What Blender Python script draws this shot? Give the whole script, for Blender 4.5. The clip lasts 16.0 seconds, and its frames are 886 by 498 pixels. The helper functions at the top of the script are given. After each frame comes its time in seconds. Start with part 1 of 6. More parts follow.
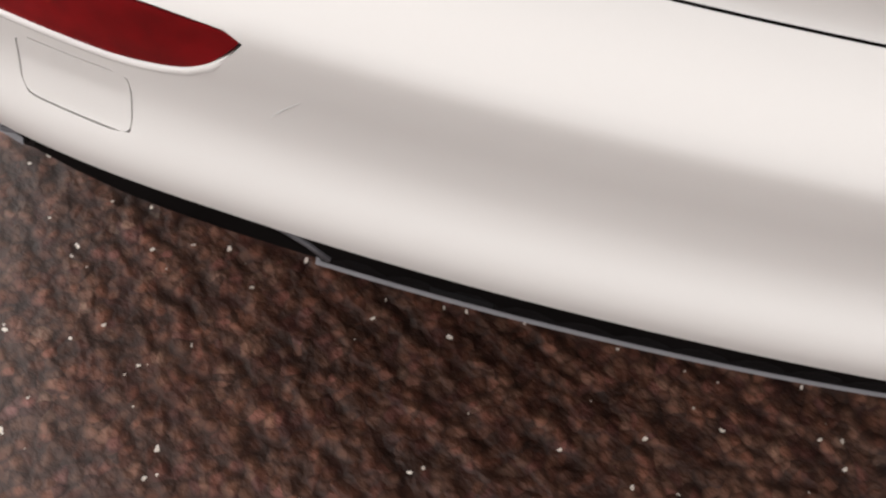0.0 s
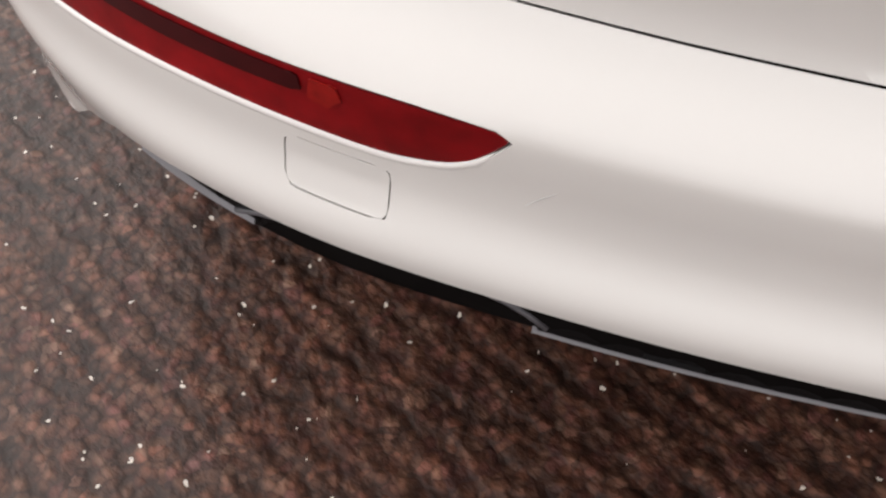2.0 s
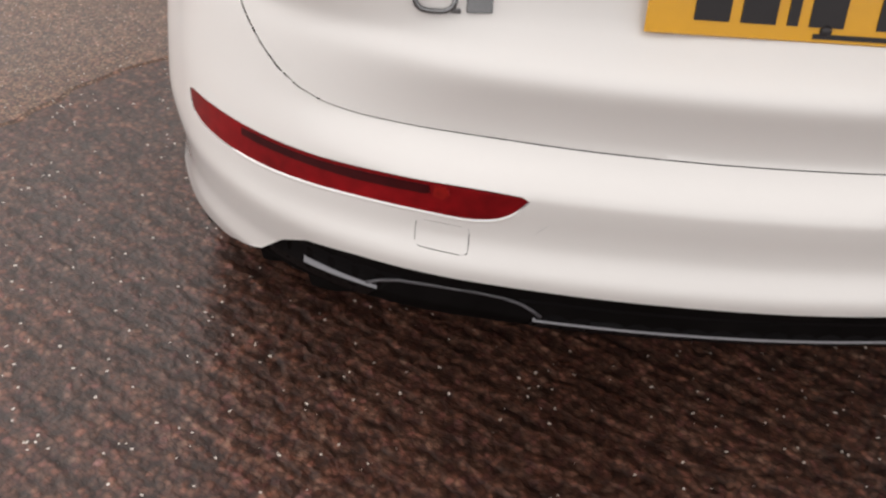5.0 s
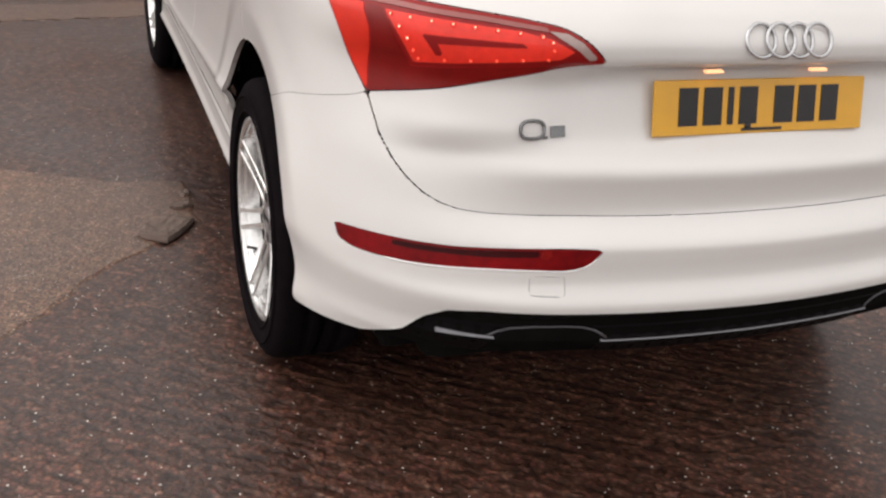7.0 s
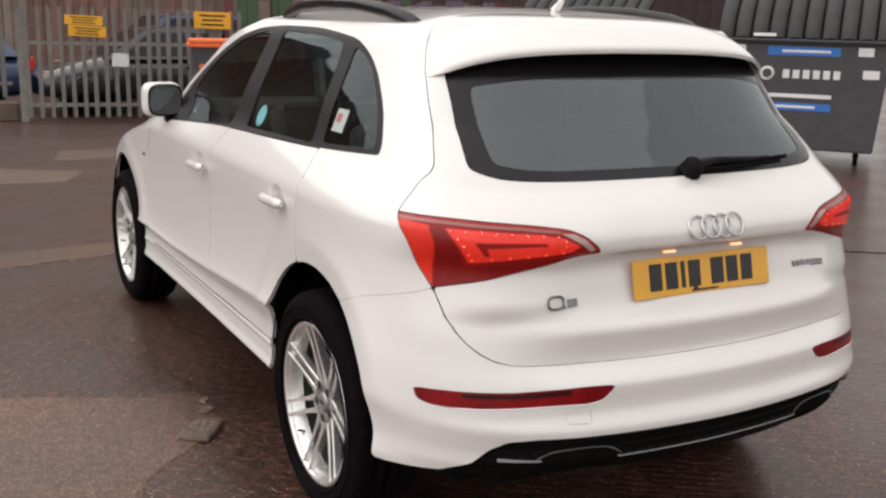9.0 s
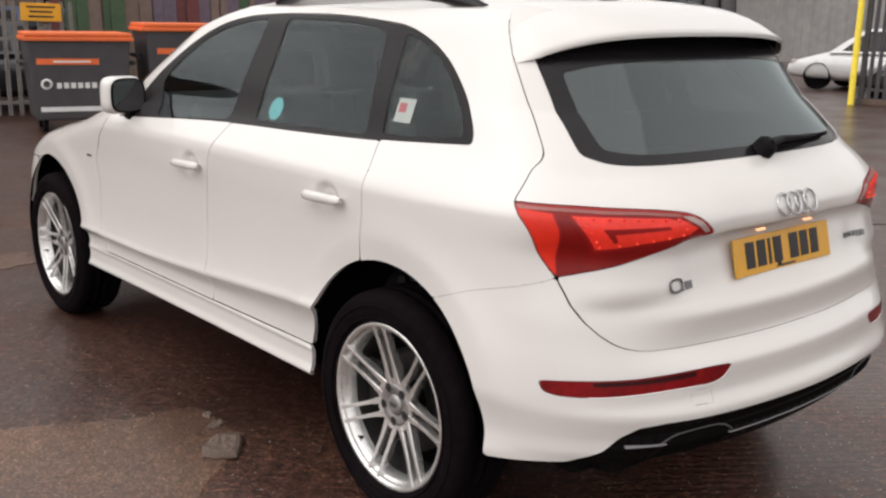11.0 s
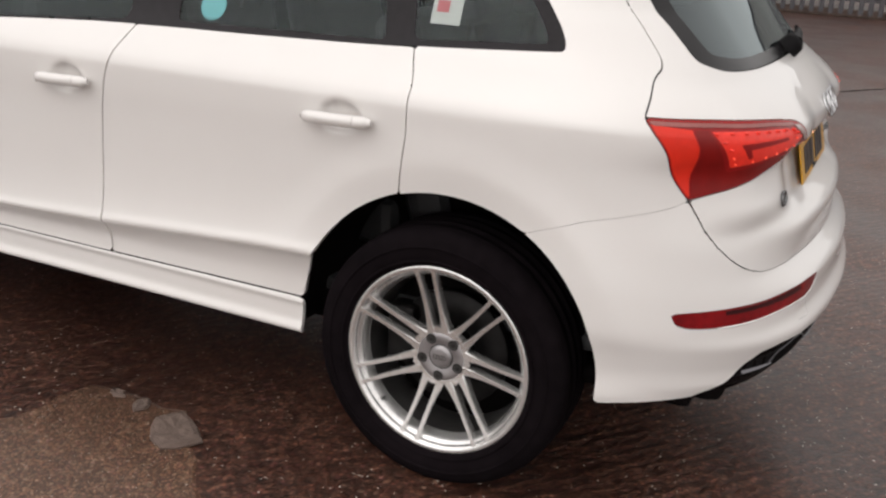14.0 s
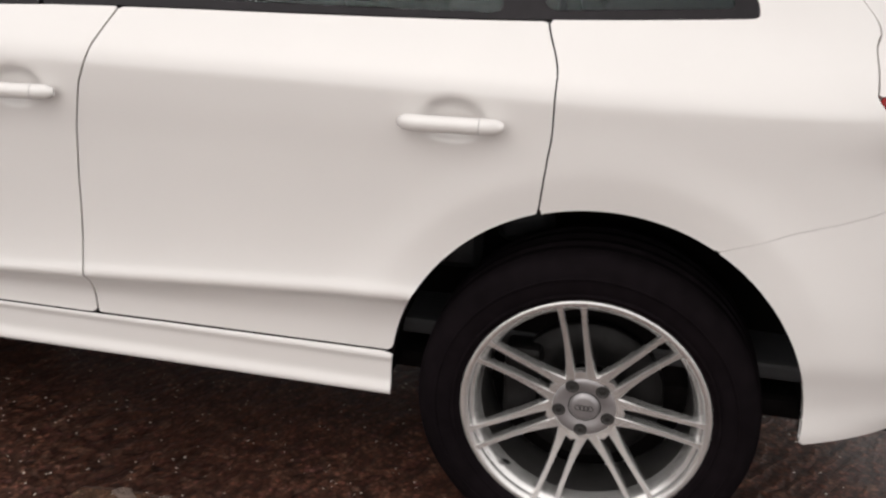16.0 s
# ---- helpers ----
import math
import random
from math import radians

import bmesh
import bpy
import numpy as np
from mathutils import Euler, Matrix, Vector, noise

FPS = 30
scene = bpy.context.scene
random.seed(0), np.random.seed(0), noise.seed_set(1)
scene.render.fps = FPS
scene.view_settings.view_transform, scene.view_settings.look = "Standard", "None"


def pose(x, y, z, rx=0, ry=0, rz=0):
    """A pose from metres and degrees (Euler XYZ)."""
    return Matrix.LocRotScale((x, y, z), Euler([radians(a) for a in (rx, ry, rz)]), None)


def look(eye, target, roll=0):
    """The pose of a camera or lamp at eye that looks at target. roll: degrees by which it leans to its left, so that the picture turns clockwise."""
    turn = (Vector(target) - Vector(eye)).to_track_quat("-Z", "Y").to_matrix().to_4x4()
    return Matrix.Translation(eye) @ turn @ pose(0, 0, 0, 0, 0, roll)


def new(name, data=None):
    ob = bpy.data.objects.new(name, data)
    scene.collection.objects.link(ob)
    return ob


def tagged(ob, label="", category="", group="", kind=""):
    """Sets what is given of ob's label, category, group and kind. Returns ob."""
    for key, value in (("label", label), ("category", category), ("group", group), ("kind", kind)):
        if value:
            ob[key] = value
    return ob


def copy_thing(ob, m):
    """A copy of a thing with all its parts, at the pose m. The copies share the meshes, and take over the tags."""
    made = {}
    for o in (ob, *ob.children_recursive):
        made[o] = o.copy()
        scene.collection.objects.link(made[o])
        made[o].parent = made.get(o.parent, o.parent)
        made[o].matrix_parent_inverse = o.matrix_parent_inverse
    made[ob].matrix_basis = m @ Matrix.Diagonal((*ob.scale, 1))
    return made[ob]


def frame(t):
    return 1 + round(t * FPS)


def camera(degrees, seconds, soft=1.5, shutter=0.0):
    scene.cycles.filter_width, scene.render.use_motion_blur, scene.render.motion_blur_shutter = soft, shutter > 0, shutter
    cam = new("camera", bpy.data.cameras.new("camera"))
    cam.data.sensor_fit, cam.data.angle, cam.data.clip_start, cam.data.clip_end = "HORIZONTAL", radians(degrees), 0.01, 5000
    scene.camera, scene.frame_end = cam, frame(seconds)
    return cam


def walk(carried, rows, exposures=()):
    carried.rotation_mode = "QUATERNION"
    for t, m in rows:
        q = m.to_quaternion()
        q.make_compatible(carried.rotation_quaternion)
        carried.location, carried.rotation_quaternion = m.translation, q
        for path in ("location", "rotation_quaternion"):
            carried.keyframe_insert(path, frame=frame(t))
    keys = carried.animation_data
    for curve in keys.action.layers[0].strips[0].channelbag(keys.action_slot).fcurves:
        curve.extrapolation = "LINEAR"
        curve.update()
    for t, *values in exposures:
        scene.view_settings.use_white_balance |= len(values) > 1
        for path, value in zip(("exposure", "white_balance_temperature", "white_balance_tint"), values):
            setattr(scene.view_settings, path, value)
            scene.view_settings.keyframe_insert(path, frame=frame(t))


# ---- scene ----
cam = camera(48.0, 16.0, soft=2.4)
PATH = [
    (0, (-0.268, -1.211, 1.014), (-0.247, -0.122, -0.663), 11.3),
    (0.5, (-0.347, -1.216, 1.015), (-0.403, -0.141, -0.671), 8.5),
    (1, (-0.387, -1.212, 1.023), (-0.481, -0.118, -0.649), 7.3),
    (1.5, (-0.398, -1.209, 1.039), (-0.529, -0.107, -0.624), 5.0),
    (2, (-0.378, -1.229, 1.056), (-0.489, -0.105, -0.595), 4.7),
    (2.5, (-0.307, -1.257, 1.067), (-0.276, -0.093, -0.56), 6.4),
    (3, (-0.197, -1.332, 1.095), (-0.033, -0.123, -0.489), 7.5),
    (3.5, (-0.176, -1.497, 1.166), (0.048, -0.197, -0.337), 6.8),
    (4, (-0.243, -1.601, 1.253), (-0.019, -0.197, -0.153), 6.8),
    (4.5, (-0.432, -1.722, 1.319), (-0.2, -0.221, 0.018), 8.7),
    (5, (-0.593, -1.882, 1.368), (-0.424, -0.325, 0.123), 6.4),
    (5.2, (-0.654, -1.901, 1.367), (-0.491, -0.301, 0.177), 7.0),
    (7.3, (-1.444, -2.518, 1.501), (-0.728, -0.803, 0.76), 4.1),
    (7.5, (-1.513, -2.609, 1.548), (-0.814, -0.853, 0.894), 3.9),
    (8, (-1.744, -2.794, 1.546), (-0.869, -1.092, 0.966), 3.0),
    (8.25, (-1.854, -2.852, 1.579), (-0.907, -1.154, 0.995), 3.2),
    (8.5, (-1.906, -2.876, 1.586), (-0.951, -1.211, 1.023), 3.9),
    (9, (-2.029, -2.839, 1.586), (-1.073, -1.14, 1.139), 1.5),
    (9.2, (-2.092, -2.788, 1.616), (-1.12, -1.099, 1.165), 1.6),
    (11.3, (-2.761, -2.19, 1.549), (-1.417, -0.785, 1.079), 1.1),
    (11.5, (-2.835, -2.11, 1.583), (-1.442, -0.759, 1.102), 1.2),
    (12, (-3.025, -1.931, 1.598), (-1.527, -0.707, 1.091), 0.5),
    (12.5, (-3, -1.741, 1.536), (-1.467, -0.585, 0.977), 0.4),
    (13, (-2.952, -1.504, 1.533), (-1.359, -0.434, 0.968), 1.1),
    (13.5, (-3.008, -1.27, 1.509), (-1.34, -0.338, 0.916), 2.4),
    (14, (-3.08, -1.03, 1.52), (-1.369, -0.227, 0.866), 3.1),
    (14.5, (-3, -0.814, 1.473), (-1.269, -0.041, 0.834), 1.8),
    (15, (-2.93, -0.586, 1.49), (-1.176, 0.118, 0.834), 1.8),
    (15.5, (-2.894, -0.33, 1.483), (-1.083, 0.188, 0.811), 0.4),
    (16, (-2.752, -0.074, 1.495), (-0.943, 0.307, 0.731), 1.9),
]
walk(cam, [(t, look(eye, target, roll)) for t, eye, target, roll in PATH], [(0.0, 0.22), (5.0, 0.17), (7.5, 0.10), (9.0, 0.06), (11.0, 0.0), (13.5, -0.08), (16.0, -0.16)])


# ---------------------------------------------------------------- light
world = bpy.data.worlds.new("sky")
scene.world = world
world.use_nodes = True
wn, wl = world.node_tree.nodes, world.node_tree.links
wn.clear()
sky = wn.new("ShaderNodeTexSky")
sky.sky_type, sky.sun_disc = "NISHITA", False
sky.sun_elevation, sky.sun_rotation = radians(47), radians(293)
sky.air_density, sky.dust_density, sky.ozone_density = 1.0, 6.0, 1.0
grey = wn.new("ShaderNodeRGBToBW")
blend = wn.new("ShaderNodeMix")
blend.data_type = "RGBA"
blend.inputs[0].default_value = 0.96
back = wn.new("ShaderNodeBackground")
back.inputs[1].default_value = 0.118
wout = wn.new("ShaderNodeOutputWorld")
even, level = wn.new("ShaderNodeMath"), wn.new("ShaderNodeMath")  # cloud evens the sky out
even.operation, even.inputs[1].default_value = "POWER", 0.3
level.operation, level.inputs[1].default_value = "MULTIPLY", 7.05
wl.new(sky.outputs[0], grey.inputs[0])
wl.new(sky.outputs[0], blend.inputs[6])
wl.new(grey.outputs[0], even.inputs[0])
wl.new(even.outputs[0], level.inputs[0])
wl.new(level.outputs[0], blend.inputs[7])
warm = wn.new("ShaderNodeMix")
warm.data_type, warm.blend_type = "RGBA", "MULTIPLY"
warm.inputs[0].default_value = 1.0
warm.inputs[7].default_value = (1.0, 0.966, 0.946, 1)
wl.new(blend.outputs[2], warm.inputs[6])
wl.new(warm.outputs[2], back.inputs[0])
wl.new(back.outputs[0], wout.inputs[0])
sun = new("sun", bpy.data.lights.new("sun", "SUN"))
sun.data.energy, sun.data.angle, sun.data.color = 0.72, radians(130), (1.0, 0.96, 0.93)
sun.matrix_world = look((-5.6, -0.4, 13.2), (0, 0, 0))


# ---------------------------------------------------------------- materials
def material(name, color, rough=0.5, metal=0.0, vary=0.1, scale=30.0, bump=0.0, bump_scale=80.0, coat=0.0, spec=0.5, big=0.12, emit=0.0):
    """A principled material whose colour varies at two scales, with fine relief."""
    m = bpy.data.materials.new(name)
    m.use_nodes = True
    n, l = m.node_tree.nodes, m.node_tree.links
    p = n["Principled BSDF"]
    p.inputs["Roughness"].default_value, p.inputs["Metallic"].default_value = rough, metal
    p.inputs["Coat Weight"].default_value, p.inputs["Coat Roughness"].default_value = coat, 0.04
    p.inputs["Specular IOR Level"].default_value = spec
    at = n.new("ShaderNodeTexCoord")
    fine, wide = n.new("ShaderNodeTexNoise"), n.new("ShaderNodeTexNoise")
    fine.inputs["Scale"].default_value, fine.inputs["Detail"].default_value = scale, 6
    wide.inputs["Scale"].default_value, wide.inputs["Detail"].default_value = scale * big, 4
    mix, ramp = n.new("ShaderNodeMath"), n.new("ShaderNodeValToRGB")
    mix.operation = "ADD"
    half = n.new("ShaderNodeMath")
    half.operation, half.inputs[1].default_value = "MULTIPLY", 0.5
    for t in (fine, wide):
        l.new(at.outputs["Object"], t.inputs["Vector"])
    l.new(fine.outputs[0], mix.inputs[0])
    l.new(wide.outputs[0], mix.inputs[1])
    l.new(mix.outputs[0], half.inputs[0])
    l.new(half.outputs[0], ramp.inputs[0])
    lo, hi = [tuple(min(1.0, c * k) for c in color) + (1,) for k in (1 - vary, 1 + vary)]
    ramp.color_ramp.elements[0].position, ramp.color_ramp.elements[1].position = 0.35, 0.65
    ramp.color_ramp.elements[0].color, ramp.color_ramp.elements[1].color = lo, hi
    l.new(ramp.outputs[0], p.inputs["Base Color"])
    if bump:
        b, tex = n.new("ShaderNodeBump"), n.new("ShaderNodeTexNoise")
        tex.inputs["Scale"].default_value, tex.inputs["Detail"].default_value = bump_scale, 5
        l.new(at.outputs["Object"], tex.inputs["Vector"])
        l.new(tex.outputs[0], b.inputs["Height"])
        b.inputs["Strength"].default_value, b.inputs["Distance"].default_value = bump, 0.01
        l.new(b.outputs[0], p.inputs["Normal"])
    if emit:
        p.inputs["Emission Color"].default_value = (*color, 1)
        p.inputs["Emission Strength"].default_value = emit
    return m


def tinted_glass(name, tint, ior=1.8):
    """A thin dark pane: clear with a tint, and glossy by Fresnel."""
    m = bpy.data.materials.new(name)
    m.use_nodes = True
    n, l = m.node_tree.nodes, m.node_tree.links
    n.clear()
    clear, gloss, mix = n.new("ShaderNodeBsdfTransparent"), n.new("ShaderNodeBsdfGlossy"), n.new("ShaderNodeMixShader")
    fres, out = n.new("ShaderNodeFresnel"), n.new("ShaderNodeOutputMaterial")
    clear.inputs[0].default_value = (*tint, 1)
    gloss.inputs["Roughness"].default_value = 0.02
    fres.inputs[0].default_value = ior
    gloss.inputs[0].default_value = (0.88, 0.98, 1.0, 1)
    l.new(fres.outputs[0], mix.inputs[0])
    l.new(clear.outputs[0], mix.inputs[1])
    l.new(gloss.outputs[0], mix.inputs[2])
    l.new(mix.outputs[0], out.inputs[0])
    return m


def misted_glass(name, tone, cover):
    """A pane covered in fine condensation: mostly scatters the daylight behind it."""
    m = bpy.data.materials.new(name)
    m.use_nodes = True
    n, l = m.node_tree.nodes, m.node_tree.links
    n.clear()
    clear, veil, mix, out = n.new("ShaderNodeBsdfTransparent"), n.new("ShaderNodeBsdfTranslucent"), n.new("ShaderNodeMixShader"), n.new("ShaderNodeOutputMaterial")
    clear.inputs[0].default_value = (*tone, 1)
    veil.inputs[0].default_value = (*tone, 1)
    at, damp, runs = n.new("ShaderNodeTexCoord"), n.new("ShaderNodeTexNoise"), n.new("ShaderNodeMapRange")
    damp.inputs["Scale"].default_value, damp.inputs["Detail"].default_value = 6, 4
    runs.inputs[1].default_value, runs.inputs[2].default_value = 0.3, 0.7
    runs.inputs[3].default_value, runs.inputs[4].default_value = cover - 0.12, cover + 0.12
    l.new(at.outputs["Object"], damp.inputs["Vector"])
    l.new(damp.outputs[0], runs.inputs[0])
    l.new(runs.outputs[0], mix.inputs[0])
    l.new(clear.outputs[0], mix.inputs[1])
    l.new(veil.outputs[0], mix.inputs[2])
    gloss, fres, skin_mix = n.new("ShaderNodeBsdfGlossy"), n.new("ShaderNodeFresnel"), n.new("ShaderNodeMixShader")
    gloss.inputs["Roughness"].default_value, fres.inputs[0].default_value = 0.03, 1.4
    l.new(fres.outputs[0], skin_mix.inputs[0])
    l.new(mix.outputs[0], skin_mix.inputs[1])
    l.new(gloss.outputs[0], skin_mix.inputs[2])
    l.new(skin_mix.outputs[0], out.inputs[0])
    return m


def asphalt_material(name="worn_tarmac", grain=68.0, cast=(0.86, 0.635, 0.59), ridges=1.0):
    """Worn coarse tarmac: rounded aggregate in a dark binder, pale chips, damp stains."""
    m = bpy.data.materials.new(name)
    m.use_nodes = True
    n, l = m.node_tree.nodes, m.node_tree.links
    p = n["Principled BSDF"]
    at = n.new("ShaderNodeTexCoord")
    warp = n.new("ShaderNodeTexNoise")
    warp.inputs["Scale"].default_value, warp.inputs["Detail"].default_value = 40, 3
    add = n.new("ShaderNodeVectorMath")
    add.operation = "MULTIPLY_ADD"
    add.inputs[1].default_value = (0.02, 0.02, 0.02)
    l.new(at.outputs["Object"], warp.inputs["Vector"])
    l.new(warp.outputs["Color"], add.inputs[0])
    l.new(at.outputs["Object"], add.inputs[2])
    stones = n.new("ShaderNodeTexVoronoi")
    stones.inputs["Scale"].default_value = grain
    l.new(add.outputs[0], stones.inputs["Vector"])
    tone = n.new("ShaderNodeSeparateColor")
    l.new(stones.outputs["Color"], tone.inputs[0])
    kinds = n.new("ShaderNodeValToRGB")
    e = kinds.color_ramp.elements
    e[0].position, e[0].color = 0.0, (0.045, 0.025, 0.019, 1)
    e[1].position, e[1].color = 0.985, (0.30, 0.24, 0.20, 1)
    for at_, c in ((0.30, (0.082, 0.047, 0.035, 1)), (0.55, (0.125, 0.075, 0.056, 1)), (0.80, (0.185, 0.116, 0.086, 1)), (0.95, (0.25, 0.168, 0.130, 1))):
        k = e.new(at_)
        k.color = c
    for k in e:
        k.color = tuple((mid + (v - mid) * 0.58) * w for v, mid, w in zip(k.color, (0.125, 0.077, 0.058), cast)) + (1,)
    l.new(tone.outputs[0], kinds.inputs[0])
    # some stones are tan, some pink, some greenish grey
    hue, dyed = n.new("ShaderNodeValToRGB"), n.new("ShaderNodeMix")
    h = hue.color_ramp.elements
    h[0].position, h[0].color = 0.0, (0.88, 0.98, 0.97, 1)
    h[1].position, h[1].color = 1.0, (1.02, 0.90, 1.08, 1)
    for at_, c in ((0.35, (0.95, 1.02, 0.98, 1)), (0.60, (1.06, 1.01, 0.93, 1)), (0.82, (1.09, 0.99, 0.94, 1))):
        h.new(at_).color = c
    dyed.data_type, dyed.blend_type = "RGBA", "MULTIPLY"
    dyed.inputs[0].default_value = 1.0
    l.new(tone.outputs[1], hue.inputs[0])
    l.new(kinds.outputs[0], dyed.inputs[6])
    l.new(hue.outputs[0], dyed.inputs[7])
    wide = n.new("ShaderNodeTexNoise")
    wide.inputs["Scale"].default_value, wide.inputs["Detail"].default_value = 1.3, 7
    l.new(at.outputs["Object"], wide.inputs["Vector"])
    stain = n.new("ShaderNodeValToRGB")
    stain.color_ramp.elements[0].position, stain.color_ramp.elements[0].color = 0.35, (0.72, 0.70, 0.70, 1)
    stain.color_ramp.elements[1].position, stain.color_ramp.elements[1].color = 0.68, (1.28, 1.24, 1.20, 1)
    l.new(wide.outputs[0], stain.inputs[0])
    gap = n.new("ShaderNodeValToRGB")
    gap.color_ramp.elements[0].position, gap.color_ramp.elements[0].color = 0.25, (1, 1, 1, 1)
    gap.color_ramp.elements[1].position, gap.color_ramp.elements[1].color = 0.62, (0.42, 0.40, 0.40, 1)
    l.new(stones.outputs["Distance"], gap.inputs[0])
    one, two = n.new("ShaderNodeMix"), n.new("ShaderNodeMix")
    for k in (one, two):
        k.data_type, k.blend_type = "RGBA", "MULTIPLY"
        k.inputs[0].default_value = 1.0
    l.new(dyed.outputs[2], one.inputs[6])
    l.new(stain.outputs[0], one.inputs[7])
    l.new(one.outputs[2], two.inputs[6])
    l.new(gap.outputs[0], two.inputs[7])
    # scattered pale chips of quartz
    chips, rare, pale = n.new("ShaderNodeTexVoronoi"), n.new("ShaderNodeMath"), n.new("ShaderNodeMix")
    chips.inputs["Scale"].default_value = grain * 2.1
    tint = n.new("ShaderNodeSeparateColor")
    l.new(add.outputs[0], chips.inputs["Vector"])
    l.new(chips.outputs["Color"], tint.inputs[0])
    rare.operation, rare.inputs[1].default_value = "GREATER_THAN", 0.986
    l.new(tint.outputs[1], rare.inputs[0])
    near = n.new("ShaderNodeMath")
    near.operation, near.inputs[1].default_value = "LESS_THAN", 0.42
    l.new(chips.outputs["Distance"], near.inputs[0])
    which = n.new("ShaderNodeMath")
    which.operation = "MULTIPLY"
    l.new(rare.outputs[0], which.inputs[0])
    l.new(near.outputs[0], which.inputs[1])
    pale.data_type = "RGBA"
    pale.inputs[7].default_value = (0.62, 0.56, 0.50, 1)
    l.new(which.outputs[0], pale.inputs[0])
    l.new(pale.outputs[2], p.inputs["Base Color"])
    # relief: stones, lumps and the shallow ridges left by the roller
    ridge = n.new("ShaderNodeTexNoise")
    ridge.inputs["Scale"].default_value, ridge.inputs["Detail"].default_value = 24, 5
    stretch = n.new("ShaderNodeMapping")
    stretch.inputs["Scale"].default_value = (0.64, 1.0, 1.0)
    swing = n.new("ShaderNodeMapping")
    swing.inputs["Rotation"].default_value = (0, 0, radians(36))
    l.new(at.outputs["Object"], swing.inputs[0])
    l.new(swing.outputs[0], stretch.inputs[0])
    l.new(stretch.outputs[0], ridge.inputs["Vector"])
    rows, join, weigh = n.new("ShaderNodeTexWave"), n.new("ShaderNodeMath"), n.new("ShaderNodeMath")
    rows.bands_direction = "Y"
    rows.inputs["Scale"].default_value, rows.inputs["Distortion"].default_value = 7.2, 5.2
    rows.inputs["Detail"].default_value, rows.inputs["Detail Scale"].default_value = 3.0, 3.0
    l.new(swing.outputs[0], rows.inputs["Vector"])
    weigh.operation, weigh.inputs[1].default_value = "MULTIPLY", 0.17
    join.operation, join.inputs[2].default_value = "MULTIPLY_ADD", 0.0
    join.inputs[1].default_value = 0.83
    l.new(rows.outputs["Fac"], weigh.inputs[0])
    l.new(ridge.outputs[0], join.inputs[0])
    fade, where, worn = n.new("ShaderNodeMapRange"), n.new("ShaderNodeSeparateXYZ"), n.new("ShaderNodeMath")  # the rows fade out beside the parked car
    fade.interpolation_type = "SMOOTHSTEP"
    fade.inputs[1].default_value, fade.inputs[2].default_value = -0.5, 0.4
    fade.inputs[3].default_value, fade.inputs[4].default_value = 1.0, 0.25
    worn.operation = "MULTIPLY"
    l.new(at.outputs["Object"], where.inputs[0])
    l.new(where.outputs["Y"], fade.inputs[0])
    l.new(weigh.outputs[0], worn.inputs[0])
    l.new(fade.outputs[0], worn.inputs[1])
    l.new(worn.outputs[0], join.inputs[2])
    # relief shade in the colour: redder, paler crests, dark hollows a few centimetres wide
    relief_shade, three = n.new("ShaderNodeValToRGB"), n.new("ShaderNodeMix")
    relief_shade.color_ramp.elements[0].position, relief_shade.color_ramp.elements[0].color = 0.36, (0.56, 0.51, 0.50, 1)
    relief_shade.color_ramp.elements[1].position, relief_shade.color_ramp.elements[1].color = 0.66, (1.50, 1.47, 1.44, 1)
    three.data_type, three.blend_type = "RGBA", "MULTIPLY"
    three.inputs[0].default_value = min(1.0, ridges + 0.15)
    l.new(join.outputs[0], relief_shade.inputs[0])
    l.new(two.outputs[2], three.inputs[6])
    l.new(relief_shade.outputs[0], three.inputs[7])
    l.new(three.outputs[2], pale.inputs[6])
    inv = n.new("ShaderNodeMath")
    inv.operation, inv.inputs[0].default_value = "SUBTRACT", 0.7
    l.new(stones.outputs["Distance"], inv.inputs[1])
    b1, b2 = n.new("ShaderNodeBump"), n.new("ShaderNodeBump")
    b1.inputs["Strength"].default_value, b1.inputs["Distance"].default_value = 0.4, 0.004
    b2.inputs["Strength"].default_value, b2.inputs["Distance"].default_value = 0.6 * ridges, 0.034
    l.new(inv.outputs[0], b1.inputs["Height"])
    l.new(join.outputs[0], b2.inputs["Height"])
    l.new(b2.outputs[0], b1.inputs["Normal"])
    l.new(b1.outputs[0], p.inputs["Normal"])
    damp = n.new("ShaderNodeMapRange")
    damp.inputs[1].default_value, damp.inputs[2].default_value = 0.35, 0.65
    damp.inputs[3].default_value, damp.inputs[4].default_value = 0.44, 0.66
    l.new(wide.outputs[0], damp.inputs[0])
    l.new(damp.outputs[0], p.inputs["Roughness"])
    p.inputs["Specular IOR Level"].default_value = 0.25
    # a thin film of rain water, thicker where the ground is damp
    film = n.new("ShaderNodeMapRange")
    film.inputs[1].default_value, film.inputs[2].default_value = 0.32, 0.68
    film.inputs[3].default_value, film.inputs[4].default_value = 1.0, 0.75
    l.new(wide.outputs[0], film.inputs[0])
    l.new(film.outputs[0], p.inputs["Coat Weight"])
    p.inputs["Coat Roughness"].default_value, p.inputs["Coat IOR"].default_value = 0.28, 1.29
    return m


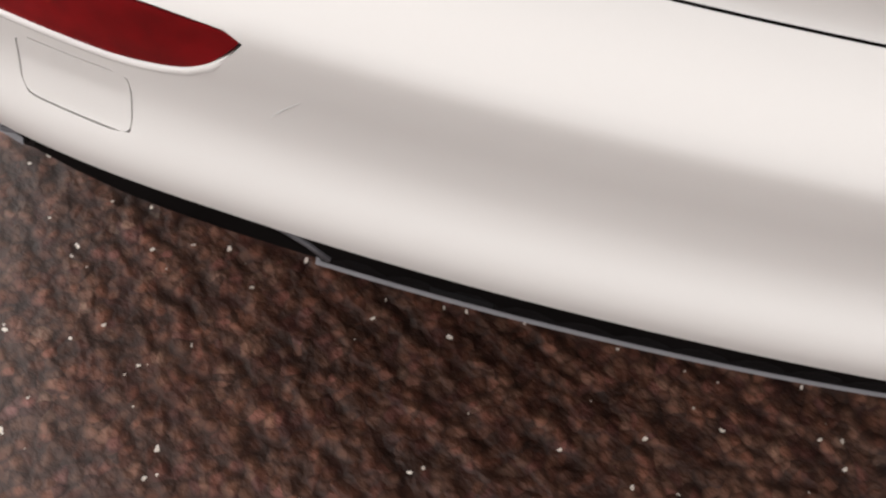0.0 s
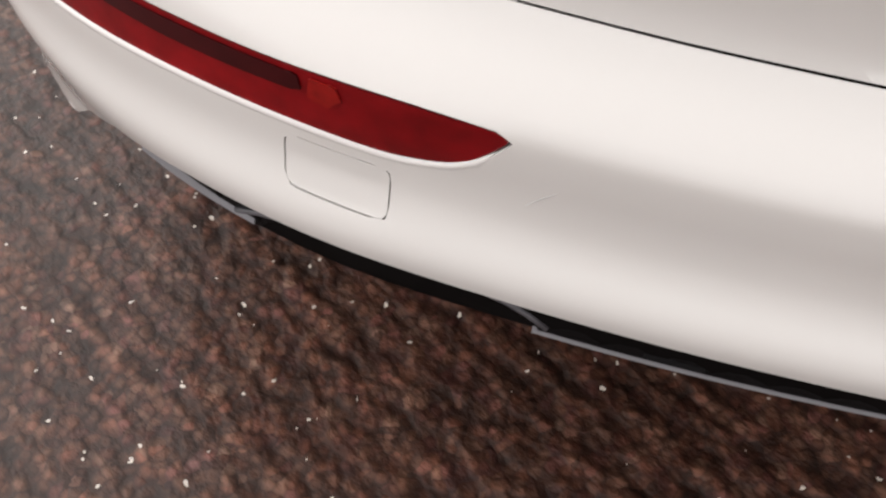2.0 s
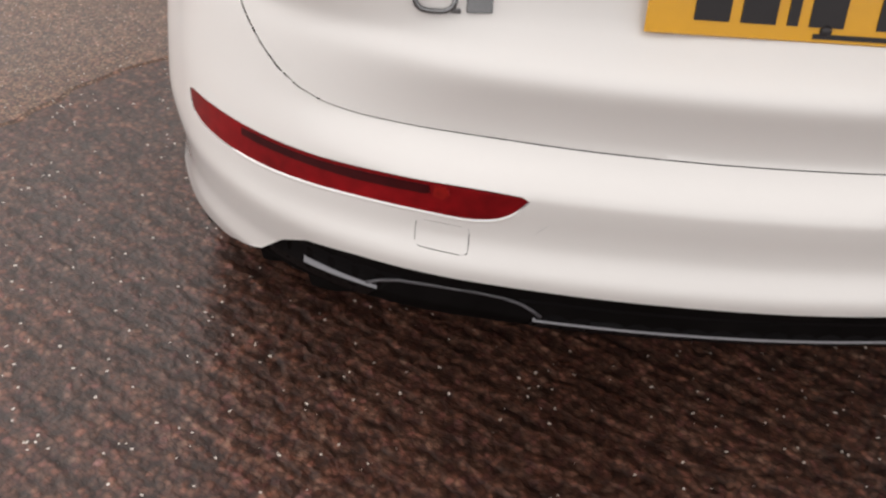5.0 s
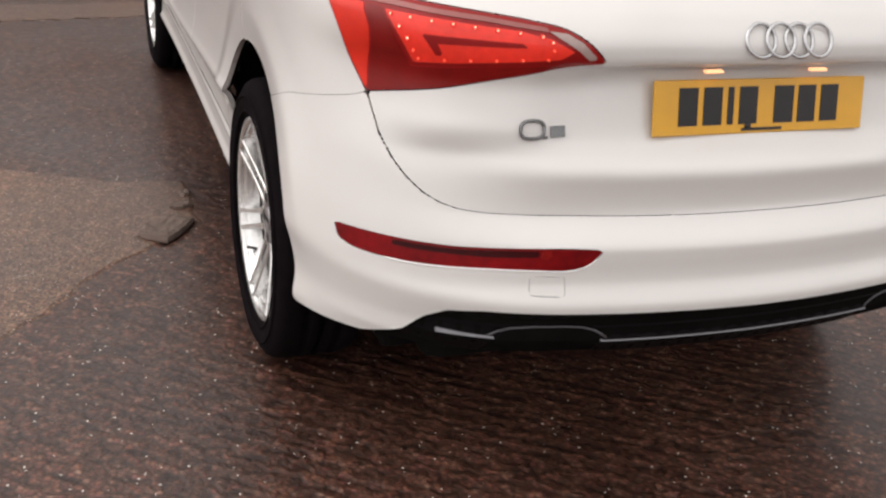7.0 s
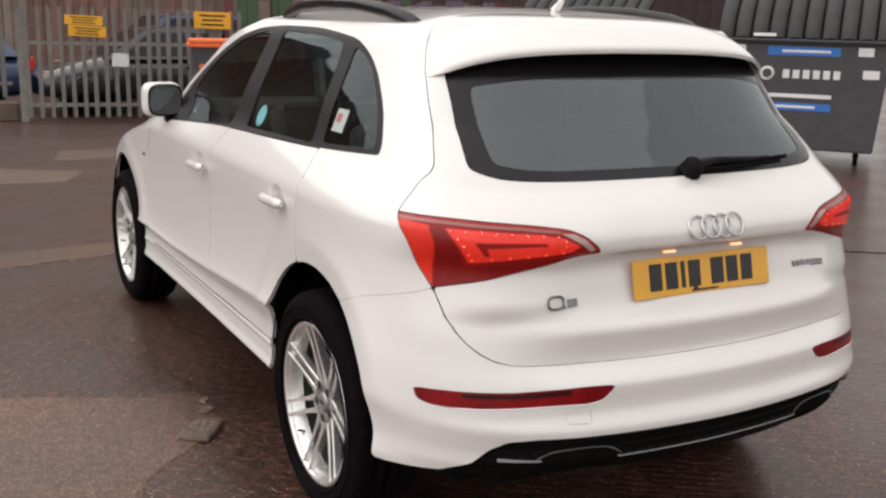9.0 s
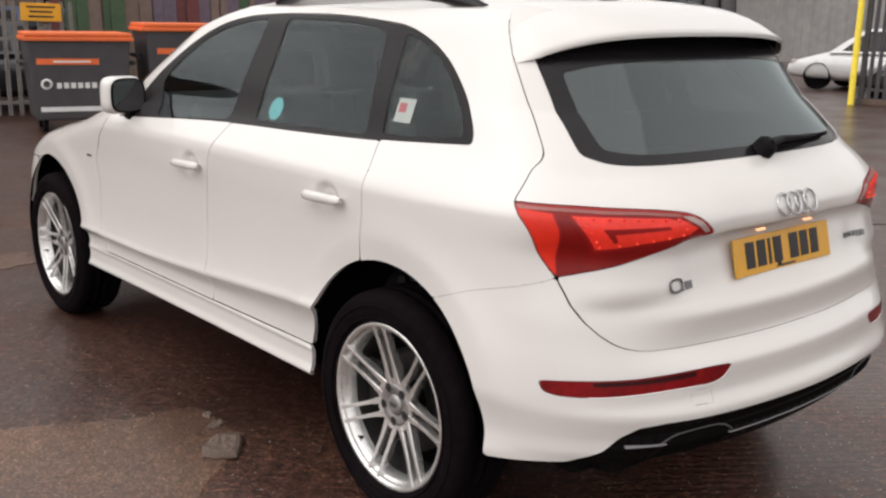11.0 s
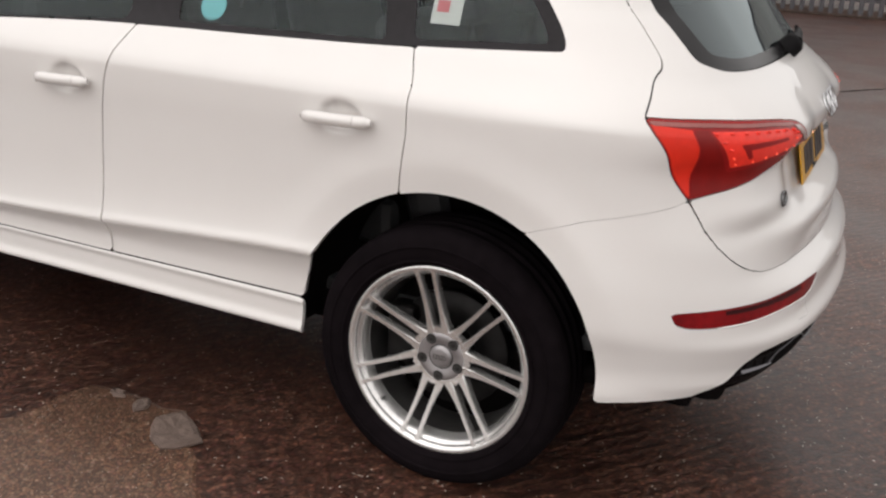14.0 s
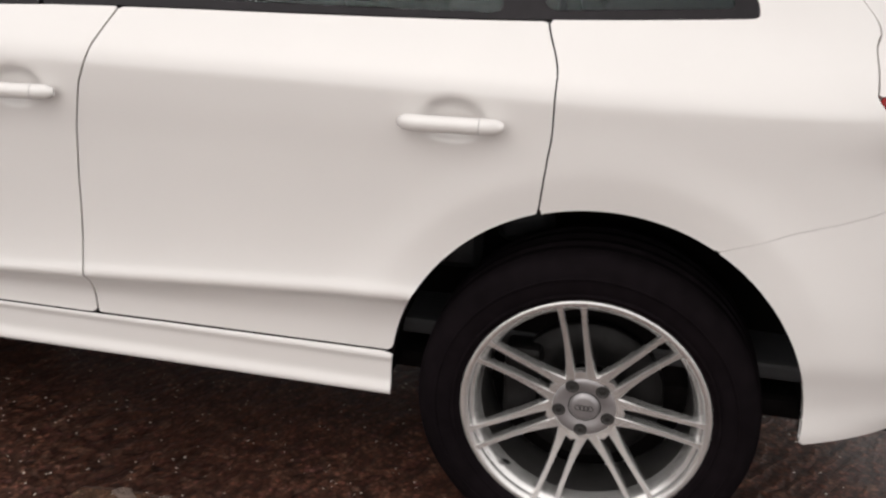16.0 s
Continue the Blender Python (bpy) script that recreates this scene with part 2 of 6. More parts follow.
PAINT = material("white_car_paint", (0.725, 0.700, 0.682), 0.35, vary=0.012, scale=6, coat=1.0)
BLACK_GLOSS = material("gloss_black_trim", (0.010, 0.009, 0.010), 0.22, vary=0.2, scale=40, spec=0.3)
PILLAR = material("satin_black_pillar_film", (0.016, 0.014, 0.016), 0.38, vary=0.2, scale=40, spec=0.15)
BLACK_PLASTIC = material("textured_black_plastic", (0.004, 0.0035, 0.004), 0.6, vary=0.25, scale=60, bump=0.15, bump_scale=400, spec=0.12)
DARK_VOID = material("dark_underbody", (0.007, 0.006, 0.006), 0.95, vary=0.3, scale=20, spec=0.02)
RUBBER = material("black_tyre_rubber", (0.0068, 0.0050, 0.0060), 0.85, vary=0.3, scale=30, bump=0.1, bump_scale=200, spec=0.035)
HUB = material("dulled_grey_alloy", (0.34, 0.325, 0.33), 0.38, metal=0.7, vary=0.15, scale=40, bump=0.03, bump_scale=300)
ALLOY = material("silver_painted_alloy", (0.74, 0.73, 0.72), 0.26, metal=0.8, vary=0.06, scale=30, bump=0.02, bump_scale=300)
CHROME = material("bright_chrome", (0.58, 0.58, 0.59), 0.15, metal=1.0, vary=0.04, scale=40)
BADGE = material("dull_chrome_lettering", (0.20, 0.20, 0.205), 0.25, metal=0.9, vary=0.08, scale=60)
HUMP = material("scuffed_dark_plastic", (0.10, 0.095, 0.105), 0.4, vary=0.2, scale=60)
SCUFF = material("grey_scuffed_paint", (0.52, 0.51, 0.50), 0.6, vary=0.1, scale=60)
PIPE = material("sooty_exhaust_steel", (0.03, 0.028, 0.027), 0.6, metal=0.6, vary=0.3, scale=25)
# dusty barrel and brake steel, both darkened to hold the wheel's inner shade
BARREL = material("dusty_shaded_alloy", (0.045, 0.043, 0.042), 0.5, metal=0.4, vary=0.25, scale=20)
BRAKE = material("dull_shaded_brake_steel", (0.016, 0.015, 0.015), 0.55, metal=0.8, vary=0.3, scale=25, bump=0.1)
SILVER_STRIP = material("satin_silver_plastic", (0.21, 0.204, 0.222), 0.38, metal=0.2, vary=0.06, scale=40)
RED_LENS = material("red_lamp_lens", (0.19, 0.004, 0.006), 0.3, vary=0.35, scale=40, spec=0.2)
LAMP_RED = material("tail_lamp_red", (0.27, 0.008, 0.008), 0.2, vary=0.12, scale=25, coat=0.1, spec=0.3)
LAMP_DARK = material("tail_lamp_deep_red", (0.21, 0.006, 0.005), 0.2, vary=0.15, scale=25, coat=0.1, spec=0.3)
FACET = material("bright_reflector_facet", (0.25, 0.010, 0.008), 0.3, vary=0.3, scale=120, spec=0.2)
RED_DARK = material("dark_red_lamp_lens", (0.04, 0.003, 0.004), 0.3, vary=0.35, scale=40, spec=0.2)
RED_BRIGHT = material("bright_red_lamp_lens", (0.72, 0.030, 0.014), 0.2, vary=0.1, scale=25, coat=0.1, spec=0.3)
RED_LIT = material("glowing_red_light_guide", (0.75, 0.032, 0.018), 0.2, vary=0.12, scale=60, emit=0.14)
LAMP_TRIM = material("rosy_silver_lamp_trim", (0.30, 0.105, 0.095), 0.3, metal=0.3, vary=0.15, scale=60, coat=0.2)
LED = material("lit_red_diode", (1.0, 0.42, 0.28), 0.2, vary=0.05, emit=2.4)
LED_SOFT = material("softly_lit_red_diode", (1.0, 0.10, 0.05), 0.2, vary=0.05, emit=0.35)
PLATE_LAMP = material("warm_plate_lamp", (1.0, 0.50, 0.25), 0.3, vary=0.05, emit=1.1)
REVERSING = material("rosy_grey_reversing_lens", (0.40, 0.29, 0.27), 0.15, vary=0.12, scale=80, coat=0.6)
CLEAR_LENS = material("clear_reversing_lens", (0.55, 0.50, 0.48), 0.12, vary=0.1, scale=60, coat=1.0)
PLATE_YELLOW = material("yellow_number_plate", (0.72, 0.36, 0.010), 0.32, vary=0.05, scale=20, coat=0.5)
PLATE_INK = material("black_plate_ink", (0.015, 0.012, 0.014), 0.4, vary=0.2)
GLASS_DARK = tinted_glass("dark_tinted_glass", (0.11, 0.125, 0.122), 2.05)
GLASS_SIDE = tinted_glass("green_tinted_glass", (0.82, 0.90, 0.89), 1.38)
GLASS_MIST = misted_glass("misted_green_glass", (0.21, 0.235, 0.23), 0.8)
MIRROR = material("mirror_glass", (0.6, 0.6, 0.6), 0.02, metal=1.0, vary=0.02)
SEAT = material("black_seat_leather", (0.022, 0.022, 0.024), 0.45, vary=0.2, scale=20, bump=0.1, bump_scale=120)
CABIN = material("charcoal_cabin_trim", (0.035, 0.035, 0.037), 0.7, vary=0.2, scale=20)
HEADLINER = material("pale_roof_lining", (0.30, 0.29, 0.27), 0.9, vary=0.1, scale=30)
PAPER = material("white_paper_sticker", (0.40, 0.44, 0.42), 0.6, vary=0.06, scale=60)
CYAN = material("turquoise_sticker", (0.12, 0.37, 0.39), 0.5, vary=0.06, scale=60)
PINK_INK = material("faded_red_print", (0.38, 0.12, 0.13), 0.6, vary=0.1, scale=60)
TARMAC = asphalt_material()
PATCH = asphalt_material("old_concrete_patch", 120.0, (1.50, 1.39, 1.24), 0.3)
PALE_PATCH = asphalt_material("pale_worn_concrete", 170.0, (1.75, 1.90, 1.85), 0.2)
CRACK = material("dark_open_crack", (0.02, 0.014, 0.012), 0.95, vary=0.4, scale=20, spec=0.1)
PALE_STONE = material("weathered_concrete_lump", (0.125, 0.088, 0.072), 0.85, vary=0.25, scale=25, bump=0.6, bump_scale=60)
GALV = material("galvanised_steel", (0.23, 0.215, 0.205), 0.55, metal=0.4, vary=0.2, scale=8, bump=0.05)
GREY_STEEL = material("grey_painted_steel", (0.10, 0.10, 0.11), 0.5, vary=0.2, scale=8)
BIN_GREY = material("charcoal_bin_plastic", (0.060, 0.056, 0.062), 0.5, vary=0.15, scale=6, bump=0.05)
BIN_LID = material("dark_grey_bin_lid", (0.036, 0.034, 0.036), 0.7, vary=0.2, scale=6)
BIN_ORANGE = material("orange_bin_lid", (0.80, 0.16, 0.04), 0.5, vary=0.1, scale=8)
BLUE_PRINT = material("blue_printed_label", (0.03, 0.16, 0.50), 0.5, vary=0.08, scale=20)
WHITE_PRINT = material("white_printed_bar", (0.70, 0.70, 0.70), 0.5, vary=0.08, scale=20)
SIGN_YELLOW = material("yellow_warning_sign", (0.80, 0.40, 0.02), 0.5, vary=0.08, scale=10)
POST_YELLOW = material("yellow_painted_post", (0.78, 0.60, 0.04), 0.5, vary=0.1, scale=10)
BRICK_WALL = material("brown_corrugated_cladding", (0.20, 0.145, 0.125), 0.8, vary=0.25, scale=3, bump=0.3)
TAN_WALL = material("tan_corrugated_cladding", (0.25, 0.195, 0.165), 0.8, vary=0.2, scale=3, bump=0.3)
RUST_WALL = material("rusty_corrugated_cladding", (0.22, 0.125, 0.10), 0.8, vary=0.3, scale=3, bump=0.3)
PALE_WALL = material("pale_grey_cladding", (0.34, 0.33, 0.32), 0.7, vary=0.15, scale=3, bump=0.2)
FENCE_GREY = material("mauve_grey_fence_paint", (0.070, 0.066, 0.074), 0.6, vary=0.2, scale=8)
BOARD_RED, BOARD_GREEN, BOARD_MAUVE, BOARD_TAN = (material(nm, c, 0.7, vary=0.2, scale=10) for nm, c in (("red_painted_board", (0.13, 0.035, 0.035)), ("green_painted_board", (0.05, 0.09, 0.045)), ("mauve_painted_board", (0.13, 0.095, 0.13)), ("bare_timber_board", (0.17, 0.12, 0.10))))
DARK_WALL = material("maroon_cladding", (0.06, 0.035, 0.035), 0.7, vary=0.25, scale=3, bump=0.2)
BLUE_PAINT = material("dark_blue_car_paint", (0.035, 0.06, 0.14), 0.3, vary=0.06, scale=6, coat=1.0)
GREY_PAINT = material("dark_grey_car_paint", (0.020, 0.022, 0.028), 0.3, vary=0.06, scale=6, coat=1.0)
LIGHT_PAINT = material("white_parked_car_paint", (0.70, 0.70, 0.70), 0.3, vary=0.06, scale=6, coat=1.0)


# ---------------------------------------------------------------- mesh helpers
def part(name, verts, faces, mat, parent=None, label="", smooth=True):
    """One mesh object, linked under its thing or part."""
    verts, faces = list(verts), [tuple(int(i) for i in f) for f in faces]
    used = sorted({i for f in faces for i in f})
    if len(used) < len(verts):
        place = {i: k for k, i in enumerate(used)}
        verts, faces = [verts[i] for i in used], [tuple(place[i] for i in f) for f in faces]
    me = bpy.data.meshes.new(name)
    me.from_pydata([tuple(v) for v in verts], [], [tuple(int(i) for i in f) for f in faces])
    if smooth:
        me.polygons.foreach_set("use_smooth", [True] * len(me.polygons))
    me.materials.append(mat)
    me.update()
    ob = new(name, me)
    ob.parent = parent
    if label:
        tagged(ob, label)
    return ob


def bm_part(name, bm, mat, parent=None, label="", smooth=False):
    me = bpy.data.meshes.new(name)
    bm.normal_update()
    bm.to_mesh(me)
    bm.free()
    if smooth:
        me.polygons.foreach_set("use_smooth", [True] * len(me.polygons))
    me.materials.append(mat)
    ob = new(name, me)
    ob.parent = parent
    if label:
        tagged(ob, label)
    return ob


def thing(name, label, category, m=None, group="", kind=""):
    ob = new(name)
    if m is not None:
        ob.matrix_world = m
    return tagged(ob, label, category, group, kind)


def add_box(bm, size, m, bevel=0.0, seg=2):
    """A box of that size at the pose m, with rounded edges."""
    made = bmesh.ops.create_cube(bm, size=1.0, matrix=m @ Matrix.Diagonal((*size, 1)))
    if bevel:
        edges = list({e for v in made["verts"] for e in v.link_edges})
        bmesh.ops.bevel(bm, geom=edges, offset=bevel, segments=seg, affect="EDGES", profile=0.6)


def box(name, size, m, mat, parent=None, bevel=0.0, seg=2, label=""):
    bm = bmesh.new()
    add_box(bm, size, m, bevel, seg)
    return bm_part(name, bm, mat, parent, label)


def lathe(profile, steps=96, axis="x"):
    """Vertices and faces of a (radius, along) profile turned about the x axis."""
    a = np.linspace(0, 2 * np.pi, steps, endpoint=False)
    verts = [(h, r * np.cos(t), r * np.sin(t)) for r, h in profile for t in a]
    faces = []
    for i in range(len(profile) - 1):
        for j in range(steps):
            k = (j + 1) % steps
            faces.append((i * steps + j, i * steps + k, (i + 1) * steps + k, (i + 1) * steps + j))
    return verts, faces


def tube(points, radius, seg=10, flat=1.0):
    """A round bar along points; flat squashes it in its own height."""
    pts = [Vector(p) for p in points]
    verts, faces = [], []
    for i, p in enumerate(pts):
        d = (pts[min(i + 1, len(pts) - 1)] - pts[max(i - 1, 0)]).normalized()
        side = d.cross(Vector((0, 0, 1)))
        side = side.normalized() if side.length > 1e-4 else Vector((1, 0, 0))
        up = side.cross(d)
        r = radius[i] if isinstance(radius, (list, tuple)) else radius
        for k in range(seg):
            a = 2 * math.pi * k / seg
            verts.append(p + side * (r * math.cos(a)) + up * (r * flat * math.sin(a)))
    for i in range(len(pts) - 1):
        for k in range(seg):
            m = (k + 1) % seg
            faces.append((i * seg + k, i * seg + m, (i + 1) * seg + m, (i + 1) * seg + k))
    faces += [tuple(range(seg)), tuple(range((len(pts) - 1) * seg, len(pts) * seg))]
    return verts, faces


def pchip(points, at):
    """A curve through points that never overshoots them."""
    x, y = np.array(points, float).T
    h, d = np.diff(x), np.diff(y) / np.diff(x)
    m = np.zeros(len(x))
    m[0], m[-1] = d[0], d[-1]
    for i in range(1, len(x) - 1):
        if d[i - 1] * d[i] > 0:
            w1, w2 = 2 * h[i] + h[i - 1], h[i] + 2 * h[i - 1]
            m[i] = (w1 + w2) / (w1 / d[i - 1] + w2 / d[i])
    at = np.clip(at, x[0], x[-1])
    i = np.clip(np.searchsorted(x, at) - 1, 0, len(h) - 1)
    t = (at - x[i]) / h[i]
    return (1 + 2 * t) * (1 - t) ** 2 * y[i] + t * (1 - t) ** 2 * h[i] * m[i] + t * t * (3 - 2 * t) * y[i + 1] + t * t * (t - 1) * h[i] * m[i + 1]


def step(a, b, x):
    t = np.clip((x - a) / (b - a), 0, 1)
    return t * t * (3 - 2 * t)


# ---------------------------------------------------------------- the car's skin
# Plan of the car at bumper height: half width and length position, from the tail's middle round to the nose. The rear axle is y = 0.
PLAN = [(0, -0.905), (0.2, -0.897), (0.38, -0.877), (0.525, -0.848), (0.66, -0.79), (0.765, -0.71), (0.846, -0.604), (0.892, -0.48),
        (0.917, -0.33), (0.928, -0.12), (0.93, 0.15), (0.925, 0.5), (0.92, 1.2), (0.922, 2.0), (0.93, 2.7), (0.915, 3.0), (0.87, 3.25),
        (0.76, 3.45), (0.55, 3.58), (0.3, 3.65), (0, 3.67)]
REAR_Y = [(0.28, -0.80), (0.36, -0.85), (0.40, -0.885), (0.43, -0.906), (0.46, -0.906), (0.485, -0.912), (0.50, -0.916), (0.513, -0.9195), (0.527, -0.9205), (0.540, -0.916), (0.556, -0.906), (0.575, -0.8985), (0.60, -0.897), (0.62, -0.898),
          (0.643, -0.898), (0.662, -0.885), (0.69, -0.854), (0.70, -0.846), (0.715, -0.845), (0.745, -0.848), (0.779, -0.853), (0.793, -0.849), (0.818, -0.814), (0.845, -0.781),
          (0.90, -0.762), (0.95, -0.748), (0.972, -0.752), (0.984, -0.784), (0.994, -0.798), (1.02, -0.799), (1.07, -0.771), (1.12, -0.717),
          (1.15, -0.675), (1.30, -0.55), (1.48, -0.405), (1.575, -0.30)]
SIDE_IN = [(0.28, 0.09), (0.342, 0.040), (0.352, 0.026), (0.385, 0.036), (0.425, 0.037), (0.441, 0.031), (0.450, 0.038), (0.50, 0.040), (0.584, 0.019), (0.597, 0.005),
           (0.605, 0.0035), (0.63, 0.0120), (0.66, 0.0180), (0.70, 0.0230), (0.78, 0.027), (0.88, 0.0255), (0.98, 0.0195), (1.035, 0.0185), (1.06, 0.0245), (1.10, 0.049), (1.15, 0.088),
           (1.18, 0.112), (1.30, 0.165), (1.45, 0.24), (1.535, 0.285), (1.575, 0.325)]
BUMPER_IN = [(0.28, 0.08), (0.345, 0.022), (0.37, 0.012), (0.40, 0.010), (0.44, 0.011), (0.50, 0.006), (0.56, -0.003), (0.60, 0.0), (0.66, 0.004), (0.75, 0.014), (0.85, 0.022),
             (0.95, 0.024), (1.045, 0.024), (1.06, 0.03), (1.10, 0.055), (1.15, 0.095), (1.18, 0.118), (1.30, 0.17), (1.45, 0.24), (1.535, 0.285), (1.575, 0.325)]
FRONT_Y = [(0.28, 3.50), (0.45, 3.65), (0.65, 3.67), (0.80, 3.60), (0.90, 3.38), (0.98, 3.0), (1.05, 2.62), (1.09, 2.50), (1.12, 2.40), (1.29, 2.108),
           (1.39, 1.921), (1.486, 1.734), (1.543, 1.494), (1.575, 1.30)]
WHEELBASE, ARCH_Z, ARCH_R, TOP = 2.807, 0.398, 0.433, 1.575
HANDLES = [(0.305, 0.985), (1.264, 0.973)]


def dense_plan():
    pts = np.array(PLAN)
    pts = np.vstack([pts[1] * (-1, 1), pts, pts[-2] * (-1, 1)])
    out = []
    for i in range(1, len(pts) - 2):
        t = np.linspace(0, 1, 60, endpoint=False)[:, None]
        p0, p1, p2, p3 = pts[i - 1 : i + 3]
        out.append(0.5 * (2 * p1 + (p2 - p0) * t + (2 * p0 - 5 * p1 + 4 * p2 - p3) * t**2 + (3 * p1 - p0 - 3 * p2 + p3) * t**3))
    out = np.vstack([*out, pts[-2:-1]])
    s = np.r_[0, np.cumsum(np.hypot(*np.diff(out, axis=0).T))]
    return s, out[:, 0], out[:, 1]


PU, PX, PY = dense_plan()
U_END = PU[-1]
ZT = np.linspace(0.28, TOP, 1500)
REAR_T, SIDE_T, BUMP_T, FRONT_T = (pchip(c, ZT) for c in (REAR_Y, SIDE_IN, BUMPER_IN, FRONT_Y))
wide_k = np.hanning(121) / np.hanning(121).sum()
REAR_SOFT = np.convolve(np.pad(REAR_T, 60, mode="edge"), wide_k, "valid")  # the lamps carry no crease
REAR_SOFT = REAR_T + (REAR_SOFT - REAR_T) * step(0.86, 0.91, ZT) * (1 - step(1.06, 1.11, ZT))
plain_k = np.hanning(281) / np.hanning(281).sum()
REAR_PLAIN = np.convolve(np.pad(REAR_T, 140, mode="edge"), plain_k, "valid")  # the creases die out towards the corners
REAR_PLAIN = REAR_T + (REAR_PLAIN - REAR_T) * step(0.53, 0.60, ZT) * (1 - step(0.86, 0.93, ZT))
soft_k = np.hanning(13) / np.hanning(13).sum()
REAR_T, SIDE_T, BUMP_T = (np.convolve(np.pad(c, 6, mode="edge"), soft_k, "valid") for c in (REAR_T, SIDE_T, BUMP_T))


def skin(u, z, out=0.0):
    """The place on the car's skin for u (metres round the plan, left side positive) and the height z."""
    u, z = np.broadcast_arrays(np.asarray(u, float), np.asarray(z, float))
    a = np.abs(u)
    u, a = np.where(a > U_END, -u, u), np.where(a > U_END, 2 * U_END - a, a)  # past the nose lies the other side
    x, y = np.interp(a, PU, PX), np.interp(a, PU, PY)
    back = step(0.0, -0.42, y)
    zs = z + 0.066 * np.clip(y - 0.45, 0, 1.3) * step(0.452, 0.56, z) * (1 - step(0.66, 0.88, z))  # the crease along the doors falls towards the nose
    inset = np.interp(zs, ZT, SIDE_T) * (1 - back) + np.interp(z, ZT, BUMP_T) * back
    sx = x * (0.93 - inset) / 0.93
    lamp = step(0.36, 0.50, x)
    corner = step(0.42, 0.76, x)
    crisp = np.interp(z, ZT, REAR_T)
    tail = crisp + (np.interp(z, ZT, REAR_SOFT) - crisp) * lamp + (np.interp(z, ZT, REAR_PLAIN) - crisp) * corner
    yy = y + np.where(y < 0, (tail + 0.905) * (np.clip(-y, 0, 2) / 0.905) ** (2 - np.clip((z - 1.18) / 0.12, 0, 1)), 0)
    # the tail is fuller on both sides of the plate, most of all below the lamps
    full = 0.015 * step(0.24, 0.42, x) * (1 - step(0.70, 0.84, x)) * step(0.79, 0.85, z) * (1 - step(1.04, 1.14, z))
    full = full + 0.022 * step(0.42, 0.56, x) * (1 - step(0.66, 0.82, x)) * step(0.80, 0.87, z) * (1 - step(0.95, 1.02, z))
    yy = yy - np.where(y < 0, full, 0)
    yy = np.where(y > 1.2, 1.2 + (y - 1.2) * (np.interp(z, ZT, FRONT_T) - 1.2) / 2.47, yy)
    side = step(0.70, 0.88, x)
    for yc in (0.0, WHEELBASE):
        r = np.hypot(yy - yc + 0.007, z - ARCH_Z)
        lip = 0.008 * (1 - step(ARCH_R + 0.05, ARCH_R + 0.17, r)) - 0.006 * np.clip(1 - (r - ARCH_R) / 0.075, 0, 1)
        sx = sx + side * lip * step(0.44, 0.62, z)
    sx = sx + side * 0.008 * np.exp(-(((yy + 0.42) / 0.13) ** 2) - ((z - 0.375) / 0.035) ** 2)  # flared foot of the bumper behind the wheel
    for hy, hz in HANDLES:
        q = ((yy - hy) / 0.058) ** 2 + ((z - hz - 0.006) / 0.038) ** 2
        sx = sx - side * 0.020 * np.exp(-(q**3))
    return np.stack([-np.sign(np.where(u == 0, 1, u)) * (sx + out * side), yy + 0 * sx, z + 0 * sx], -1)


def skin_normal(u, z):
    e = 2e-3
    z1, z0 = np.minimum(z + e, TOP), np.maximum(z - e, 0.28)
    n = np.cross(skin(u + e, z) - skin(u - e, z), skin(u, z1) - skin(u, z0))
    n /= np.linalg.norm(n, axis=-1, keepdims=True) + 1e-12
    p = skin(u, z)
    flip = np.sign((n * (p - np.array([0, 1.2, 0.7]))).sum(-1, keepdims=True))
    return n * np.where(flip == 0, 1, flip)


def u_side(y, z):
    """Where on the left side the skin passes y at the height z."""
    us = np.linspace(0.85, U_END - 0.1, 4000)
    return float(us[np.argmin(np.abs(skin(us, z)[:, 1] - y))])


def u_rear(x, z):
    us = np.linspace(0.0, 1.3, 2600)
    return float(us[np.argmin(np.abs(-skin(us, z)[:, 0] - x))])


def u_near(x, y, z):
    us = np.linspace(0.0, U_END, 6000)
    p = skin(us, z)
    return float(us[np.argmin((-p[:, 0] - x) ** 2 + (p[:, 1] - y) ** 2)])


def side_line(points):
    return [(u_side(y, z), z) for y, z in points]


def side_poly(points, r):
    """A closed outline on the car's side, rounded in plain view and followed closely."""
    flat = rounded(points, r)
    out = []
    for i, b in enumerate(flat):
        a = flat[i - 1]
        n = max(1, int(math.hypot(b[0] - a[0], b[1] - a[1]) / 0.05))
        out += [(a[0] + (b[0] - a[0]) * k / n, a[1] + (b[1] - a[1]) * k / n) for k in range(1, n + 1)]
    return side_line(out)


def rear_line(points):
    return [(u_rear(x, z), z) for x, z in points]


def rounded(poly, r, n=5):
    """The polygon with its corners cut to arcs."""
    out = []
    for i, p in enumerate(poly):
        p = np.array(p)
        a, b = np.array(poly[i - 1]) - p, np.array(poly[(i + 1) % len(poly)]) - p
        la, lb = np.linalg.norm(a), np.linalg.norm(b)
        k = min(r, la * 0.45, lb * 0.45)
        if np.dot(a, b) < -0.75 * la * lb:  # a slight bend is drawn out into a curve
            k = min(la, lb) * 0.48
        s, e = p + a / la * k, p + b / lb * k
        for t in np.linspace(0, 1, n):
            out.append(tuple((1 - t) ** 2 * s + 2 * t * (1 - t) * p + t * t * e))
    return out


